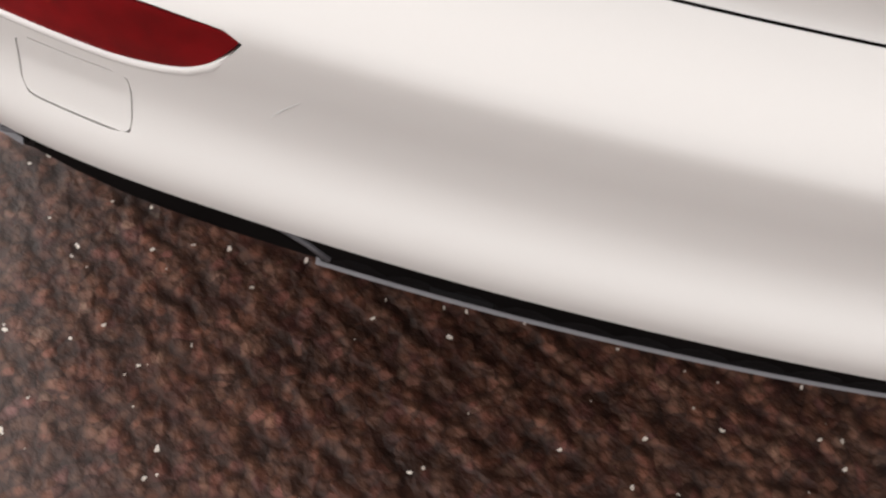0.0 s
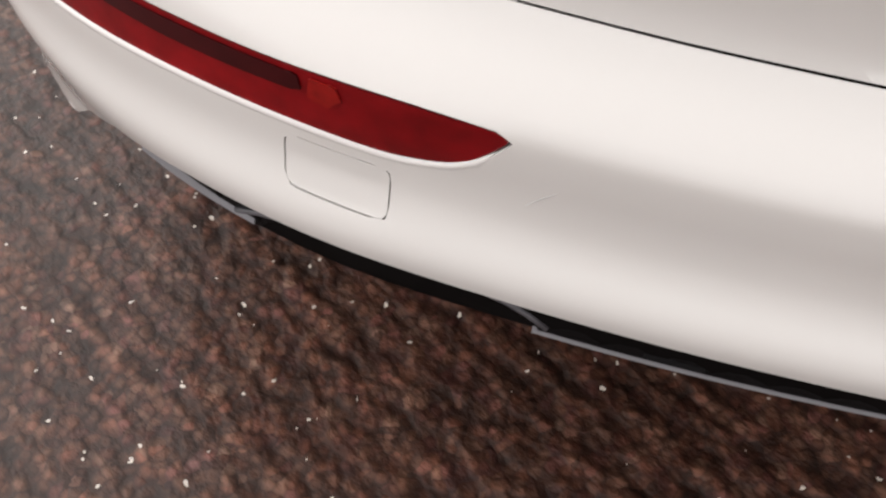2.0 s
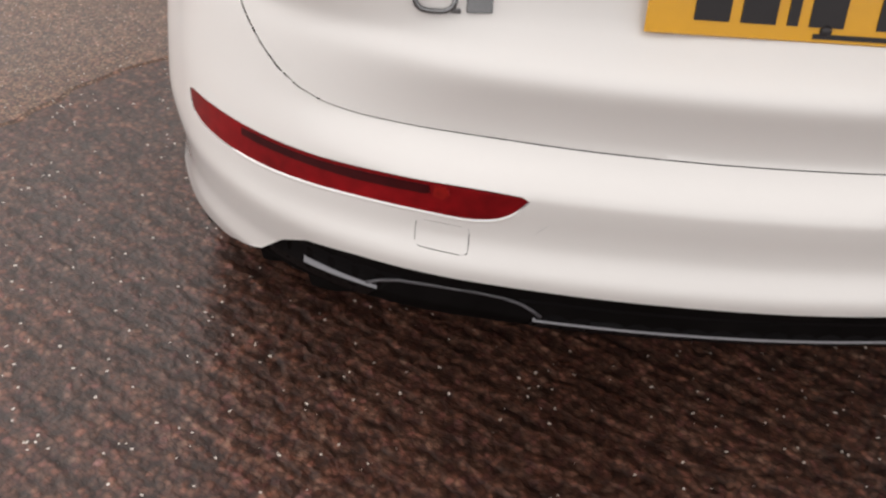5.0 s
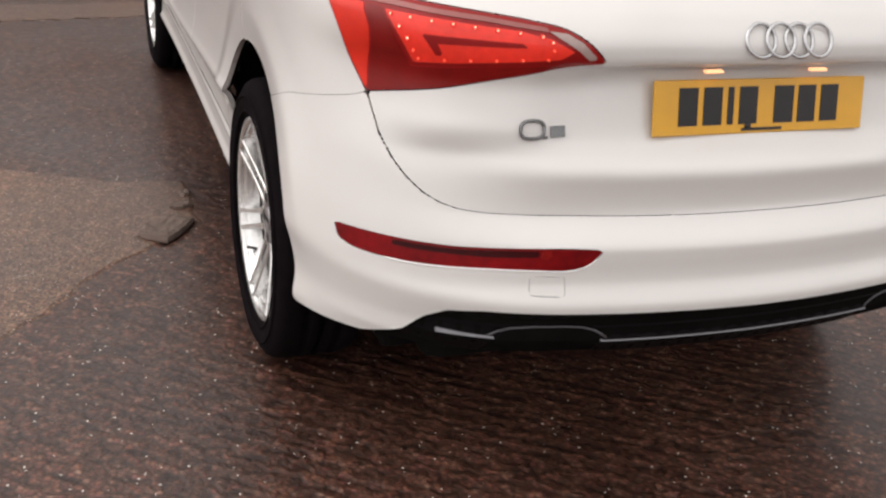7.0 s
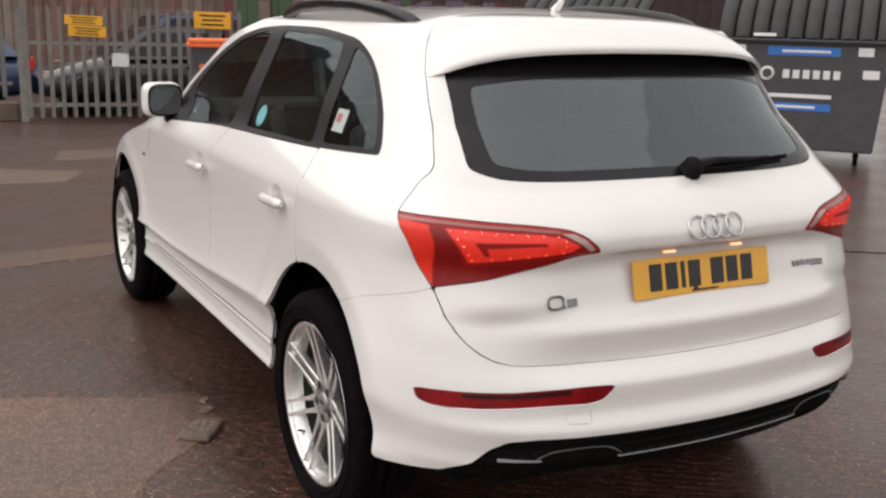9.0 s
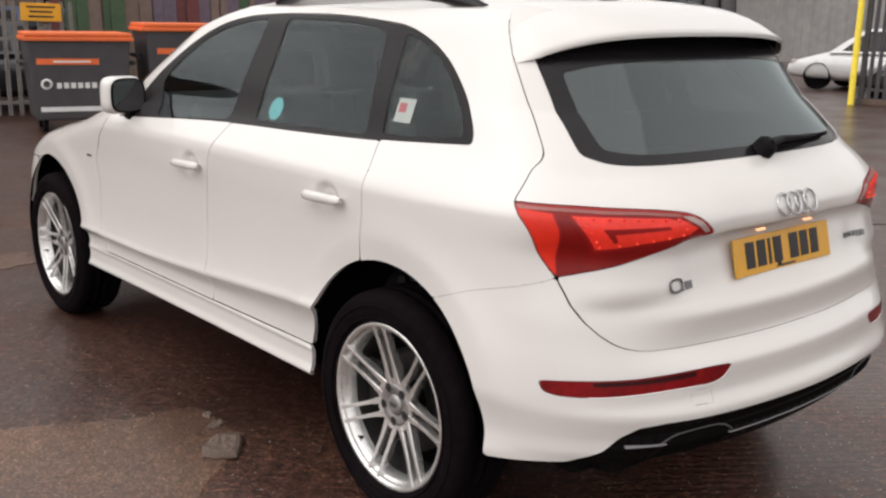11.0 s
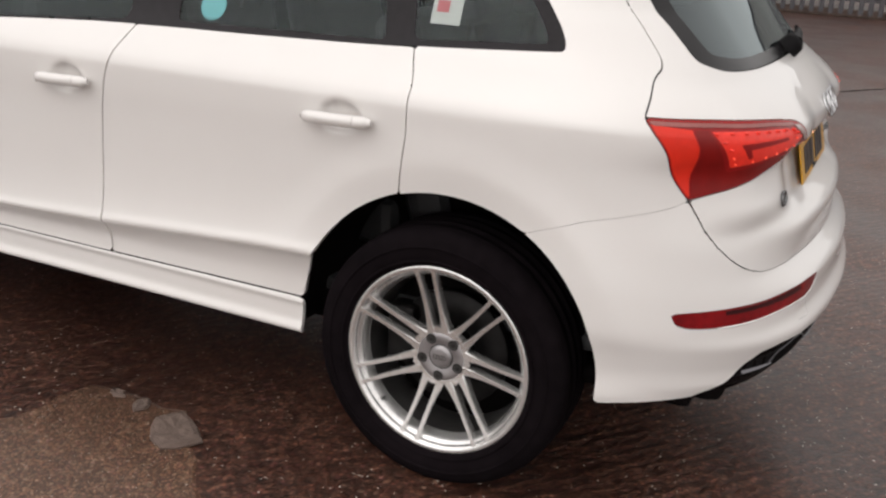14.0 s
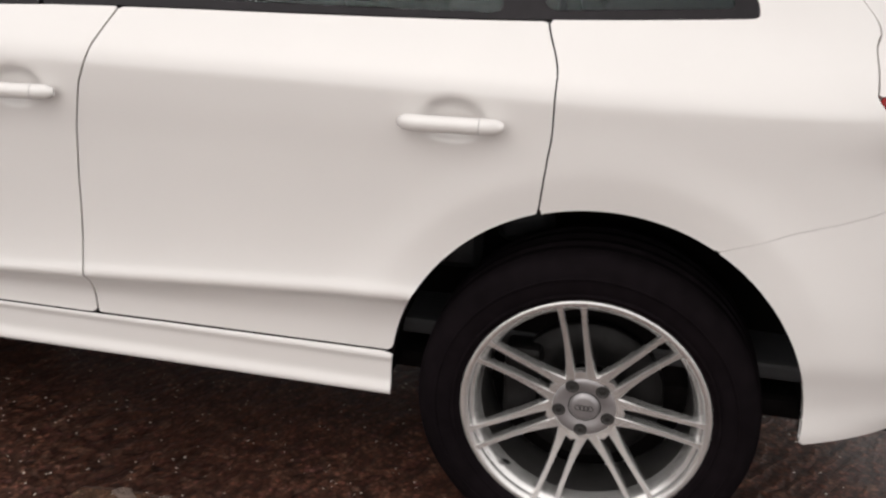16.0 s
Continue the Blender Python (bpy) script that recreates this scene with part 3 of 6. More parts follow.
def inside(poly, mirror=False):
    """A signed distance, negative inside the polygon of (u, z)."""
    q = np.array(poly, float)

    def sdf(u, z):
        px = np.abs(u) if mirror else u
        best = np.full(np.shape(px), 1e9)
        odd = np.zeros(np.shape(px), bool)
        for i in range(len(q)):
            (ax, ay), (bx, by) = q[i - 1], q[i]
            dx, dy = bx - ax, by - ay
            t = np.clip(((px - ax) * dx + (z - ay) * dy) / (dx * dx + dy * dy + 1e-15), 0, 1)
            best = np.minimum(best, (px - ax - t * dx) ** 2 + (z - ay - t * dy) ** 2)
            cross = (ay > z) != (by > z)
            odd ^= cross & (px < dx * (z - ay) / (dy if dy else 1e-15) + ax)
        return np.where(odd, -1, 1) * np.sqrt(best)

    return sdf


def arch(yc):
    def sdf(u, z):
        p = skin(u, z)
        low = np.maximum(np.abs(p[..., 1] - yc + 0.007) - ARCH_R, z - ARCH_Z)
        return np.minimum(np.hypot(p[..., 1] - yc + 0.007, z - ARCH_Z) - ARCH_R, low)

    return sdf


def less(a, *cuts):
    """The first region less the others."""
    return lambda u, z: np.maximum.reduce([a(u, z)] + [-c(u, z) for c in cuts])


def grown(a, d):
    return lambda u, z: a(u, z) - d


def panel(name, region, us, zs, mat, parent, label="", gap=0.0018, depth=0.014, off=0.0, du=0.013, dz=0.011, mirror=False):
    """A sheet of the skin cut to a region, with its edges turned inwards."""
    ug = np.linspace(us[0], us[1], max(3, int((us[1] - us[0]) / du)))
    zg = np.linspace(zs[0], zs[1], max(3, int((zs[1] - zs[0]) / dz)))
    ugg, zgg = np.meshgrid(ug, zg, indexing="ij")
    s = region(ugg, zgg) + gap
    nz = len(zg)
    ok = s < 0
    index = np.full(ok.size, -1)
    index[ok.ravel()] = np.arange(ok.sum())
    index = index.reshape(ok.shape)
    uu, zz = list(ugg[ok]), list(zgg[ok])
    c = [(0, 0), (1, 0), (1, 1), (0, 1)]
    count = sum(ok[i : ok.shape[0] - 1 + i, j : nz - 1 + j].astype(int) for i, j in c)
    fi, fj = np.nonzero(count == 4)
    faces = np.stack([index[fi + a, fj + b] for a, b in c], 1).tolist()
    cuts, ends, borders = {}, [], []

    def cut(p, q):
        key = (p, q) if p < q else (q, p)
        if key not in cuts:
            cuts[key] = len(ends)
            ends.append(key if ok[key[0]] else key[::-1])
        return ("c", cuts[key])

    rough = []
    for i, j in zip(*np.nonzero((count > 0) & (count < 4))):
        loop, hit = [], []
        for k in range(4):
            p, q = (i + c[k][0], j + c[k][1]), (i + c[(k + 1) % 4][0], j + c[(k + 1) % 4][1])
            if ok[p]:
                loop.append(("g", index[p]))
            if ok[p] != ok[q]:
                loop.append(cut(p, q))
                hit.append(loop[-1])
        rough.append(loop)
        if len(hit) == 2:
            borders.append((hit[0][1], hit[1][1]))
    base = len(uu)
    if ends:
        a = np.array([[ug[p[0]], zg[p[1]]] for p, _ in ends])
        b = np.array([[ug[q[0]], zg[q[1]]] for _, q in ends])
        lo, hi = np.zeros(len(ends)), np.ones(len(ends))
        for _ in range(9):
            mid = (lo + hi) / 2
            m = a + (b - a) * mid[:, None]
            neg = region(m[:, 0], m[:, 1]) + gap < 0
            lo, hi = np.where(neg, mid, lo), np.where(neg, hi, mid)
        m = a + (b - a) * lo[:, None]
        uu += list(m[:, 0])
        zz += list(m[:, 1])
    faces += [[v if kind == "g" else base + v for kind, v in loop] for loop in rough]
    uu, zz = np.array(uu), np.array(zz)
    nrm = skin_normal(uu, zz)
    pos = skin(uu, zz) + nrm * off
    f0 = faces[len(faces) // 2][:3]
    if np.dot(np.cross(pos[f0[1]] - pos[f0[0]], pos[f0[2]] - pos[f0[0]]), nrm[f0[0]]) < 0:
        faces = [f[::-1] for f in faces]  # the outer side looks outwards
    n0, k = len(pos), len(ends)
    if k and depth:
        pos = np.vstack([pos, pos[base:], pos[base:] - nrm[base:] * depth])
        faces += [(n0 + p, n0 + q, n0 + k + q, n0 + k + p) for p, q in borders]
    return part(name, pos, faces, mat, parent, label)


# ---------------------------------------------------------------- the car
car = thing("car", "white five-door estate car with alloy wheels parked on tarmac", "car")

DLO = inside(side_poly([(1.95, 1.10), (1.15, 1.15), (0.555, 1.163), (0.161, 1.176), (-0.250, 1.202), (-0.247, 1.228), (-0.176, 1.325), (-0.06, 1.42), (0.06, 1.478),
                                (0.20, 1.522), (0.58, 1.553), (1.0, 1.553), (1.22, 1.540), (1.38, 1.512), (1.53, 1.455), (1.68, 1.365), (1.82, 1.255), (1.95, 1.12)], 0.03))
LAMP = inside(rounded([(u_near(0.829, -0.466, 1.082), 1.082), *rear_line([(0.75, 1.080), (0.65, 1.074), (0.55, 1.066), (0.468, 1.054), (0.425, 1.032), (0.385, 0.993),
                                                                           (0.45, 0.983), (0.55, 0.960), (0.70, 0.920)]), (u_near(0.814, -0.605, 0.891), 0.891)], 0.012), True)
REFLECTOR = inside(rounded([(u_near(0.852, -0.595, 0.621), 0.621), *rear_line([(0.807, 0.626), (0.76, 0.629), (0.72, 0.631), (0.656, 0.634), (0.61, 0.638), (0.55, 0.643), (0.48, 0.647), (0.43, 0.647), (0.378, 0.644), (0.391, 0.627), (0.404, 0.613),
                                                                                  (0.42, 0.605), (0.455, 0.599), (0.51, 0.600), (0.587, 0.598), (0.663, 0.593), (0.745, 0.587), (0.785, 0.585)]),
                            (u_near(0.825, -0.635, 0.586), 0.586), (u_near(0.845, -0.607, 0.595), 0.595)], 0.008), True)
TAIL_LOW = rear_line([(0.48, 0.699), (0.60, 0.700), (0.645, 0.703), (0.68, 0.711), (0.708, 0.725), (0.733, 0.747), (0.757, 0.778), (0.777, 0.82)])
TAIL_EDGE = [(u_near(*p), p[2]) for p in ((0.814, -0.605, 0.889), (0.829, -0.466, 1.084), (0.748, -0.455, 1.165), (0.740, -0.470, 1.185), (0.735, -0.471, 1.20), (0.715, -0.427, 1.25),
                                          (0.692, -0.377, 1.30), (0.655, -0.288, 1.40), (0.638, -0.247, 1.45), (0.62, -0.215, 1.50))]
U_TOP = TAIL_EDGE[-1][0] + 0.01
TAILGATE = inside([(-0.01, 0.695), *rear_line([(0.15, 0.695), (0.3, 0.696)]), *TAIL_LOW, *TAIL_EDGE, (U_TOP, TOP + 0.02), (-0.01, TOP + 0.02)], True)
GLASS_OUT = inside(rounded([(-0.2, 1.163), *rear_line([(0.2, 1.163), (0.41, 1.164), (0.54, 1.168), (0.61, 1.175), (0.660, 1.198), (0.652, 1.24), (0.643, 1.28), (0.634, 1.32), (0.626, 1.37), (0.620, 1.42), (0.612, 1.47), (0.605, 1.51)]), (-0.2, 1.53)], 0.04), True)
GLASS_IN = inside(rounded([(-0.2, 1.192), *rear_line([(0.2, 1.192), (0.41, 1.193), (0.51, 1.197), (0.592, 1.212), (0.590, 1.26), (0.584, 1.30), (0.577, 1.36), (0.571, 1.405), (0.46, 1.424), (0.3, 1.434)]), (-0.2, 1.437)], 0.03), True)
BUMPER_LOW = [(-0.01, 0.510), *rear_line([(0.3, 0.512), (0.5, 0.514), (0.6, 0.512), (0.665, 0.502), (0.70, 0.478), (0.735, 0.434)]), (u_near(0.80, -0.66, 0.395), 0.395), (u_side(-0.42, 0.368), 0.362)]
BUMPER = inside([*BUMPER_LOW, (u_side(-0.20, 0.45), 0.36), *side_line([(-0.20, 0.763), (-0.26, 0.785), (-0.36, 0.822), (-0.56, 0.876)]), (u_near(0.814, -0.605, 0.891), 0.889),
                 *TAIL_LOW[::-1], *rear_line([(0.3, 0.696), (0.15, 0.695)]), (-0.01, 0.695)], True)
COVER = inside(rounded(rear_line([(0.519, 0.588), (0.450, 0.586), (0.450, 0.549), (0.519, 0.551)]), 0.008))
R_LINE = [(0.126, 0.80), (0.116, 0.90), (0.107, 0.99), (0.107, 1.077), (0.142, 1.185), (0.16, 1.25)]
R_LINE = [(float(pchip([(b, a) for a, b in R_LINE], np.array([z]))[0]), float(z)) for z in np.linspace(0.80, 1.25, 26)]
F_LINE = [(1.035, 1.25), (1.035, 1.155), (1.078, 1.08), (1.110, 0.997), (1.130, 0.90), (1.140, 0.78), (1.145, 0.60), (1.136, 0.447)]
H_LINE = [(2.02, 1.14), (2.06, 1.06), (2.14, 0.95), (2.17, 0.80), (2.17, 0.60), (2.15, 0.447)]
DOOR_R = inside(side_line([*R_LINE, *F_LINE, (0.43, 0.453), (0.30, 0.60)]))
DOOR_F = inside(side_line(F_LINE[::-1]) + [(u_side(1.6, 1.25), 1.25)] + side_line(H_LINE))
SILL = inside(side_line([(0.30, 0.452), (1.2, 0.446), (2.5, 0.446), (2.5, 0.345), (1.2, 0.345), (0.40, 0.342), (0.30, 0.342)]))
U_A = float(np.interp(3.05, PY[400:], PU[400:]))
BODY_SIDE = inside([(U_TOP, TOP + 0.02), *TAIL_EDGE[::-1], *side_line([(-0.56, 0.876), (-0.36, 0.822), (-0.26, 0.785), (-0.20, 0.763), (0.10, 0.76), *R_LINE]), (u_side(1.0, 1.3), 1.3), (u_side(1.6, 1.22), 1.22), (U_A - 0.02, 1.12), (U_A, TOP + 0.02)])
FENDER = inside(side_line(H_LINE[::-1]) + [(U_A, 1.10), (U_A, 0.80), (U_A + 0.1, 0.70), (u_side(3.0, 0.42), 0.42)])

ARCH_B, ARCH_F = arch(0.0), arch(WHEELBASE)
UB = u_side(-0.2, 0.5)
bumper = panel("rear_bumper", less(BUMPER, grown(REFLECTOR, 0.001), grown(COVER, 0.0006), ARCH_B), (-UB, UB), (0.34, 0.90), PAINT, car,
               "white painted rear bumper with rounded corners", gap=0.0004, dz=0.008, du=0.012)
panel("tow_eye_cover", COVER, (u_rear(0.44, 0.57), u_rear(0.54, 0.57)), (0.54, 0.60), PAINT, bumper, "small square white cap", gap=0.0001, dz=0.002, du=0.002, off=-0.0002)
tailgate = panel("tailgate", less(lambda u, z: TAILGATE(u, z) + 0.0020 * step(0.695, 0.73, z) + 0.0016 * step(0.76, 0.80, z), grown(LAMP, 0.001), grown(GLASS_OUT, 0.001)), (-1.45, 1.45), (0.68, TOP), PAINT, car, "white painted tailgate", gap=0.0009, dz=0.008, du=0.012)
for sgn, sd in ((1, "left"), (-1, "right")):
    flip = (lambda r: r) if sgn > 0 else (lambda r: (lambda u, z: r(-u, z)))
    rng = lambda a, b: (a, b) if sgn > 0 else (-b, -a)
    panel("body_side", less(flip(BODY_SIDE), grown(LAMP, 0.001), flip(DLO), ARCH_B), rng(0.8, U_A + 0.05), (0.70, TOP), PAINT, car, gap=0.0005)
    panel("rear_door", less(flip(DOOR_R), flip(DLO), ARCH_B), rng(u_side(0.0, 0.8), u_side(1.2, 0.8)), (0.43, 1.20), PAINT, car, du=0.010, dz=0.008, gap=0.003)
    panel("front_door", less(flip(DOOR_F), flip(DLO)), rng(u_side(0.9, 0.8), u_side(2.3, 0.8) + 0.5), (0.43, 1.20), PAINT, car, dz=0.009)
    panel("sill_trim", less(flip(SILL), ARCH_B, ARCH_F), rng(u_side(0.2, 0.4), u_side(2.6, 0.4)), (0.33, 0.46), PAINT, car, dz=0.006, du=0.02, gap=0.0003)
    panel("front_wing", less(flip(FENDER), ARCH_F), rng(u_side(1.9, 0.8), U_A + 0.15), (0.40, 1.12), PAINT, car, du=0.02)
    # side windows: gloss black surround, panes between
    glass_f = inside(side_poly([(1.64, 1.130), (1.09, 1.163), (1.077, 1.53), (1.20, 1.524), (1.38, 1.492), (1.52, 1.432), (1.66, 1.335), (1.715, 1.26)], 0.02))
    glass_r = inside(side_poly([(0.905, 1.174), (0.232, 1.188), (0.312, 1.503), (0.58, 1.533), (0.935, 1.534)], 0.02))
    glass_q = inside(side_poly([(0.148, 1.197), (-0.208, 1.220), (-0.135, 1.325), (-0.03, 1.41), (0.08, 1.467), (0.205, 1.498)], 0.02))
    zone = rng(u_side(-0.30, 1.2), u_side(1.98, 1.11) + 0.4)
    panel("window_surround", less(flip(DLO), *(flip(g) for g in (glass_f, glass_r, glass_q))), zone, (1.08, 1.57), PILLAR, car, "gloss black window frame and pillars", off=-0.004, du=0.009, dz=0.008)
    for nm, g in (("front_door_glass", glass_f), ("rear_door_glass", glass_r), ("quarter_glass", glass_q)):
        panel(nm, flip(g), zone, (1.08, 1.57), GLASS_SIDE if sgn > 0 else GLASS_MIST, car, off=-0.007, gap=-0.002, depth=0, du=0.02, dz=0.02)
    for hy, hz in HANDLES:
        bar = []
        for t in np.linspace(-1, 1, 15):
            p = skin(u_side(hy - 0.15, hz), hz) * (0.5 - 0.347 * t) + skin(u_side(hy + 0.15, hz), hz) * (0.5 + 0.347 * t)
            bar.append((sgn * (p[0] - 0.016 - 0.008 * (1 - abs(t) ** 6)), p[1], hz - 0.003 * t))
        part("door_handle", *tube(bar, [0.008 + 0.0078 * (1 - abs(t) ** 12) for t in np.linspace(-1, 1, 15)], 12, 1.08), PAINT, car)
        p = bar[3]
        part("lock_cap_joint", *tube([(p[0], p[1] - 0.0008, p[2]), (p[0], p[1] + 0.0008, p[2])], 0.0161, 16, 1.08), SCUFF, car)
nose = lambda u: np.abs(np.abs(u) - U_END) - (U_END - U_A)
panel("bonnet", lambda u, z: np.maximum(nose(u), np.maximum(0.80 - z, z - 1.105)), (U_A - 0.05, 2 * U_END - U_A + 0.05), (0.78, 1.13), PAINT, car, du=0.04, dz=0.012)
panel("windscreen", lambda u, z: np.maximum(nose(u), np.maximum(1.11 - z, z - 1.60)), (U_A - 0.05, 2 * U_END - U_A + 0.05), (1.09, TOP), GLASS_MIST, car, du=0.04, dz=0.03, depth=0)
panel("front_bumper", less(lambda u, z: np.maximum(np.abs(np.abs(u) - U_END) - (U_END - u_side(3.05, 0.5)), np.maximum(0.36 - z, z - 0.795)), ARCH_F), (u_side(3.0, 0.5), 2 * U_END - u_side(3.0, 0.5)), (0.34, 0.82), PAINT, car, du=0.04, dz=0.02)

# rear window: ceramic border and dark pane
panel("rear_window_border", less(GLASS_OUT, GLASS_IN), (-1.2, 1.2), (1.12, TOP), BLACK_GLOSS, tailgate, "black printed border", off=-0.004, du=0.012)
panel("rear_window", GLASS_IN, (-1.2, 1.2), (1.12, TOP), GLASS_DARK, tailgate, "dark tinted rear window", off=-0.0055, gap=-0.004, depth=0, du=0.03, dz=0.03)


def roof_point(k, a):
    """k runs from the edge (1) to the middle (0) of the roof, a round the plan."""
    p = skin(a, TOP)
    mid = np.array([0, 0.45, 0])
    q = mid + (p - mid) * k[..., None]
    q[..., 2] = TOP + 0.066 * (1 - k**2.6)
    return q


ks = np.r_[np.linspace(1, 0.8, 12), np.linspace(0.78, 0.0, 22)]
au = np.linspace(-U_END, U_END, 260, endpoint=False)
kk, aa = np.meshgrid(ks, au, indexing="ij")
rv = roof_point(kk, aa).reshape(-1, 3)
rf = [(i * 260 + j, i * 260 + (j + 1) % 260, (i + 1) * 260 + (j + 1) % 260, (i + 1) * 260 + j) for i in range(len(ks) - 1) for j in range(260)]
roof = part("roof", rv, rf, PAINT, car, "white painted roof")
part("roof_lining", rv - np.array([0, 0, 0.03]), rf, HEADLINER, car, "pale fabric lining")

# spoiler over the rear window: it carries on from the roof and rounds down at its ends
rim = skin(np.linspace(0, U_END, 3000), TOP) - np.array([0, 0.45, 0])
rim_a, rim_r = np.arctan2(-rim[:, 0], -rim[:, 1]), np.hypot(rim[:, 0], rim[:, 1])


def roof_height(x, y):
    k = min(1.0, math.hypot(x, y - 0.45) / float(np.interp(math.atan2(abs(x), 0.45 - y), rim_a, rim_r)))
    return TOP + 0.066 * (1 - k**2.6)


sv, sf, ns, nt = [], [], 49, 17
for under in (0, 1):
    for i in range(ns):
        s = -1 + 2 * i / (ns - 1)
        yf = -0.06 + 0.02 * s * s
        front = np.array([0.572 * s, yf, roof_height(0.572 * s, yf) - 0.001 - 0.006 * abs(s) ** 6])
        rear = np.array([0.618 * s, -0.470 + 0.06 * s * s + 0.075 * abs(s) ** 6, 1.514 - 0.030 * abs(s) ** 2.5 - 0.040 * abs(s) ** 7])
        for j in range(nt):
            t = j / (nt - 1)
            p = front + (rear - front) * t
            soft = abs(s) ** 3
            fall = (0.10 * t + 0.20 * t**2 + 0.70 * t**3) * (1 - soft) + (0.20 * t + 0.30 * t**2 + 0.50 * t**3) * soft
            p[2] = front[2] + (rear[2] - front[2]) * fall + 0.002 * math.sin(math.pi * t) * soft
            if under:
                p = p + np.array([0, 0.012 * t, -0.009 * (0.4 + 0.6 * (1 - abs(s) ** 8)) - 0.016 * (1 - t)])
            sv.append(p)
for under in (0, 1):
    o = under * ns * nt
    for i in range(ns - 1):
        for j in range(nt - 1):
            sf.append((o + i * nt + j, o + (i + 1) * nt + j, o + (i + 1) * nt + j + 1, o + i * nt + j + 1))
top_n = (ns - 1) * (nt - 1)
edge = [(i * nt + nt - 1, (i + 1) * nt + nt - 1, ns * nt + (i + 1) * nt + nt - 1, ns * nt + i * nt + nt - 1) for i in range(ns - 1)]
edge += [(i * nt + j, i * nt + j + 1, (ns + i) * nt + j + 1, (ns + i) * nt + j) for i in (0, ns - 1) for j in range(nt - 1)]
rim_z, rim_u = [q[1] for q in TAIL_EDGE[-4:]] + [TOP], [q[0] for q in TAIL_EDGE[-4:]] + [U_TOP]
for i, sgn in ((0, 1), (ns - 1, -1)):  # the ends run out on the tailgate's flanks
    base = len(sv)
    for j in range(nt):
        z = TOP - (TOP - 1.425) * (j / (nt - 1)) ** 1.4
        sv.append(skin(sgn * (float(np.interp(z, rim_z, rim_u)) - 0.010), z) + np.array([-sgn * 0.001, 0, 0.001]))
    edge += [(i * nt + j, i * nt + j + 1, base + j + 1, base + j) for j in range(nt - 1)]
low = sf[top_n:]
lip = [f for k, f in enumerate(low) if k % (nt - 1) >= 15]
spoiler = part("roof_spoiler", sv, sf[:top_n] + edge + lip, PAINT, tailgate, "white painted roof spoiler")
part("spoiler_underside", [v + np.array([0, 0, -0.001]) for v in sv], [f for k, f in enumerate(low) if k % (nt - 1) < 15], BLACK_PLASTIC, spoiler)

# dark inner shell behind the panel gaps, underbody and wheel houses
SHELL = less(lambda u, z: np.maximum(0.37 - z, z - 1.56), grown(DLO, -0.01), lambda u, z: DLO(-u, z) + 0.01, grown(GLASS_OUT, -0.02), ARCH_B, ARCH_F, lambda u, z: np.maximum(U_A - np.abs(u), 1.11 - z))
panel("inner_shell", SHELL, (-U_END, U_END), (0.36, 1.565), DARK_VOID, car, "dark inner bodywork", off=-0.022, du=0.04, dz=0.025, depth=0)
box("underbody", (1.50, 4.0, 0.05), pose(0, 1.35, 0.36), DARK_VOID, car, 0.02)
for yc in (0.0, WHEELBASE):
    for sgn in (-1, 1):
        n = 40
        v, fcs = [], []
        for i in range(n + 1):
            a = -0.06 + (math.pi + 0.12) * i / n
            for x, r in ((0.885, ARCH_R - 0.002), (0.87, ARCH_R + 0.012), (0.60, ARCH_R + 0.012), (0.58, 0.05)):
                v.append((sgn * x, yc - 0.007 + r * math.cos(a), ARCH_Z + r * math.sin(a)))
        fcs = [(i * 4 + j, (i + 1) * 4 + j, (i + 1) * 4 + j + 1, i * 4 + j + 1) for i in range(n) for j in range(3)]
        part("wheel_arch_liner", v, fcs, DARK_VOID, car)


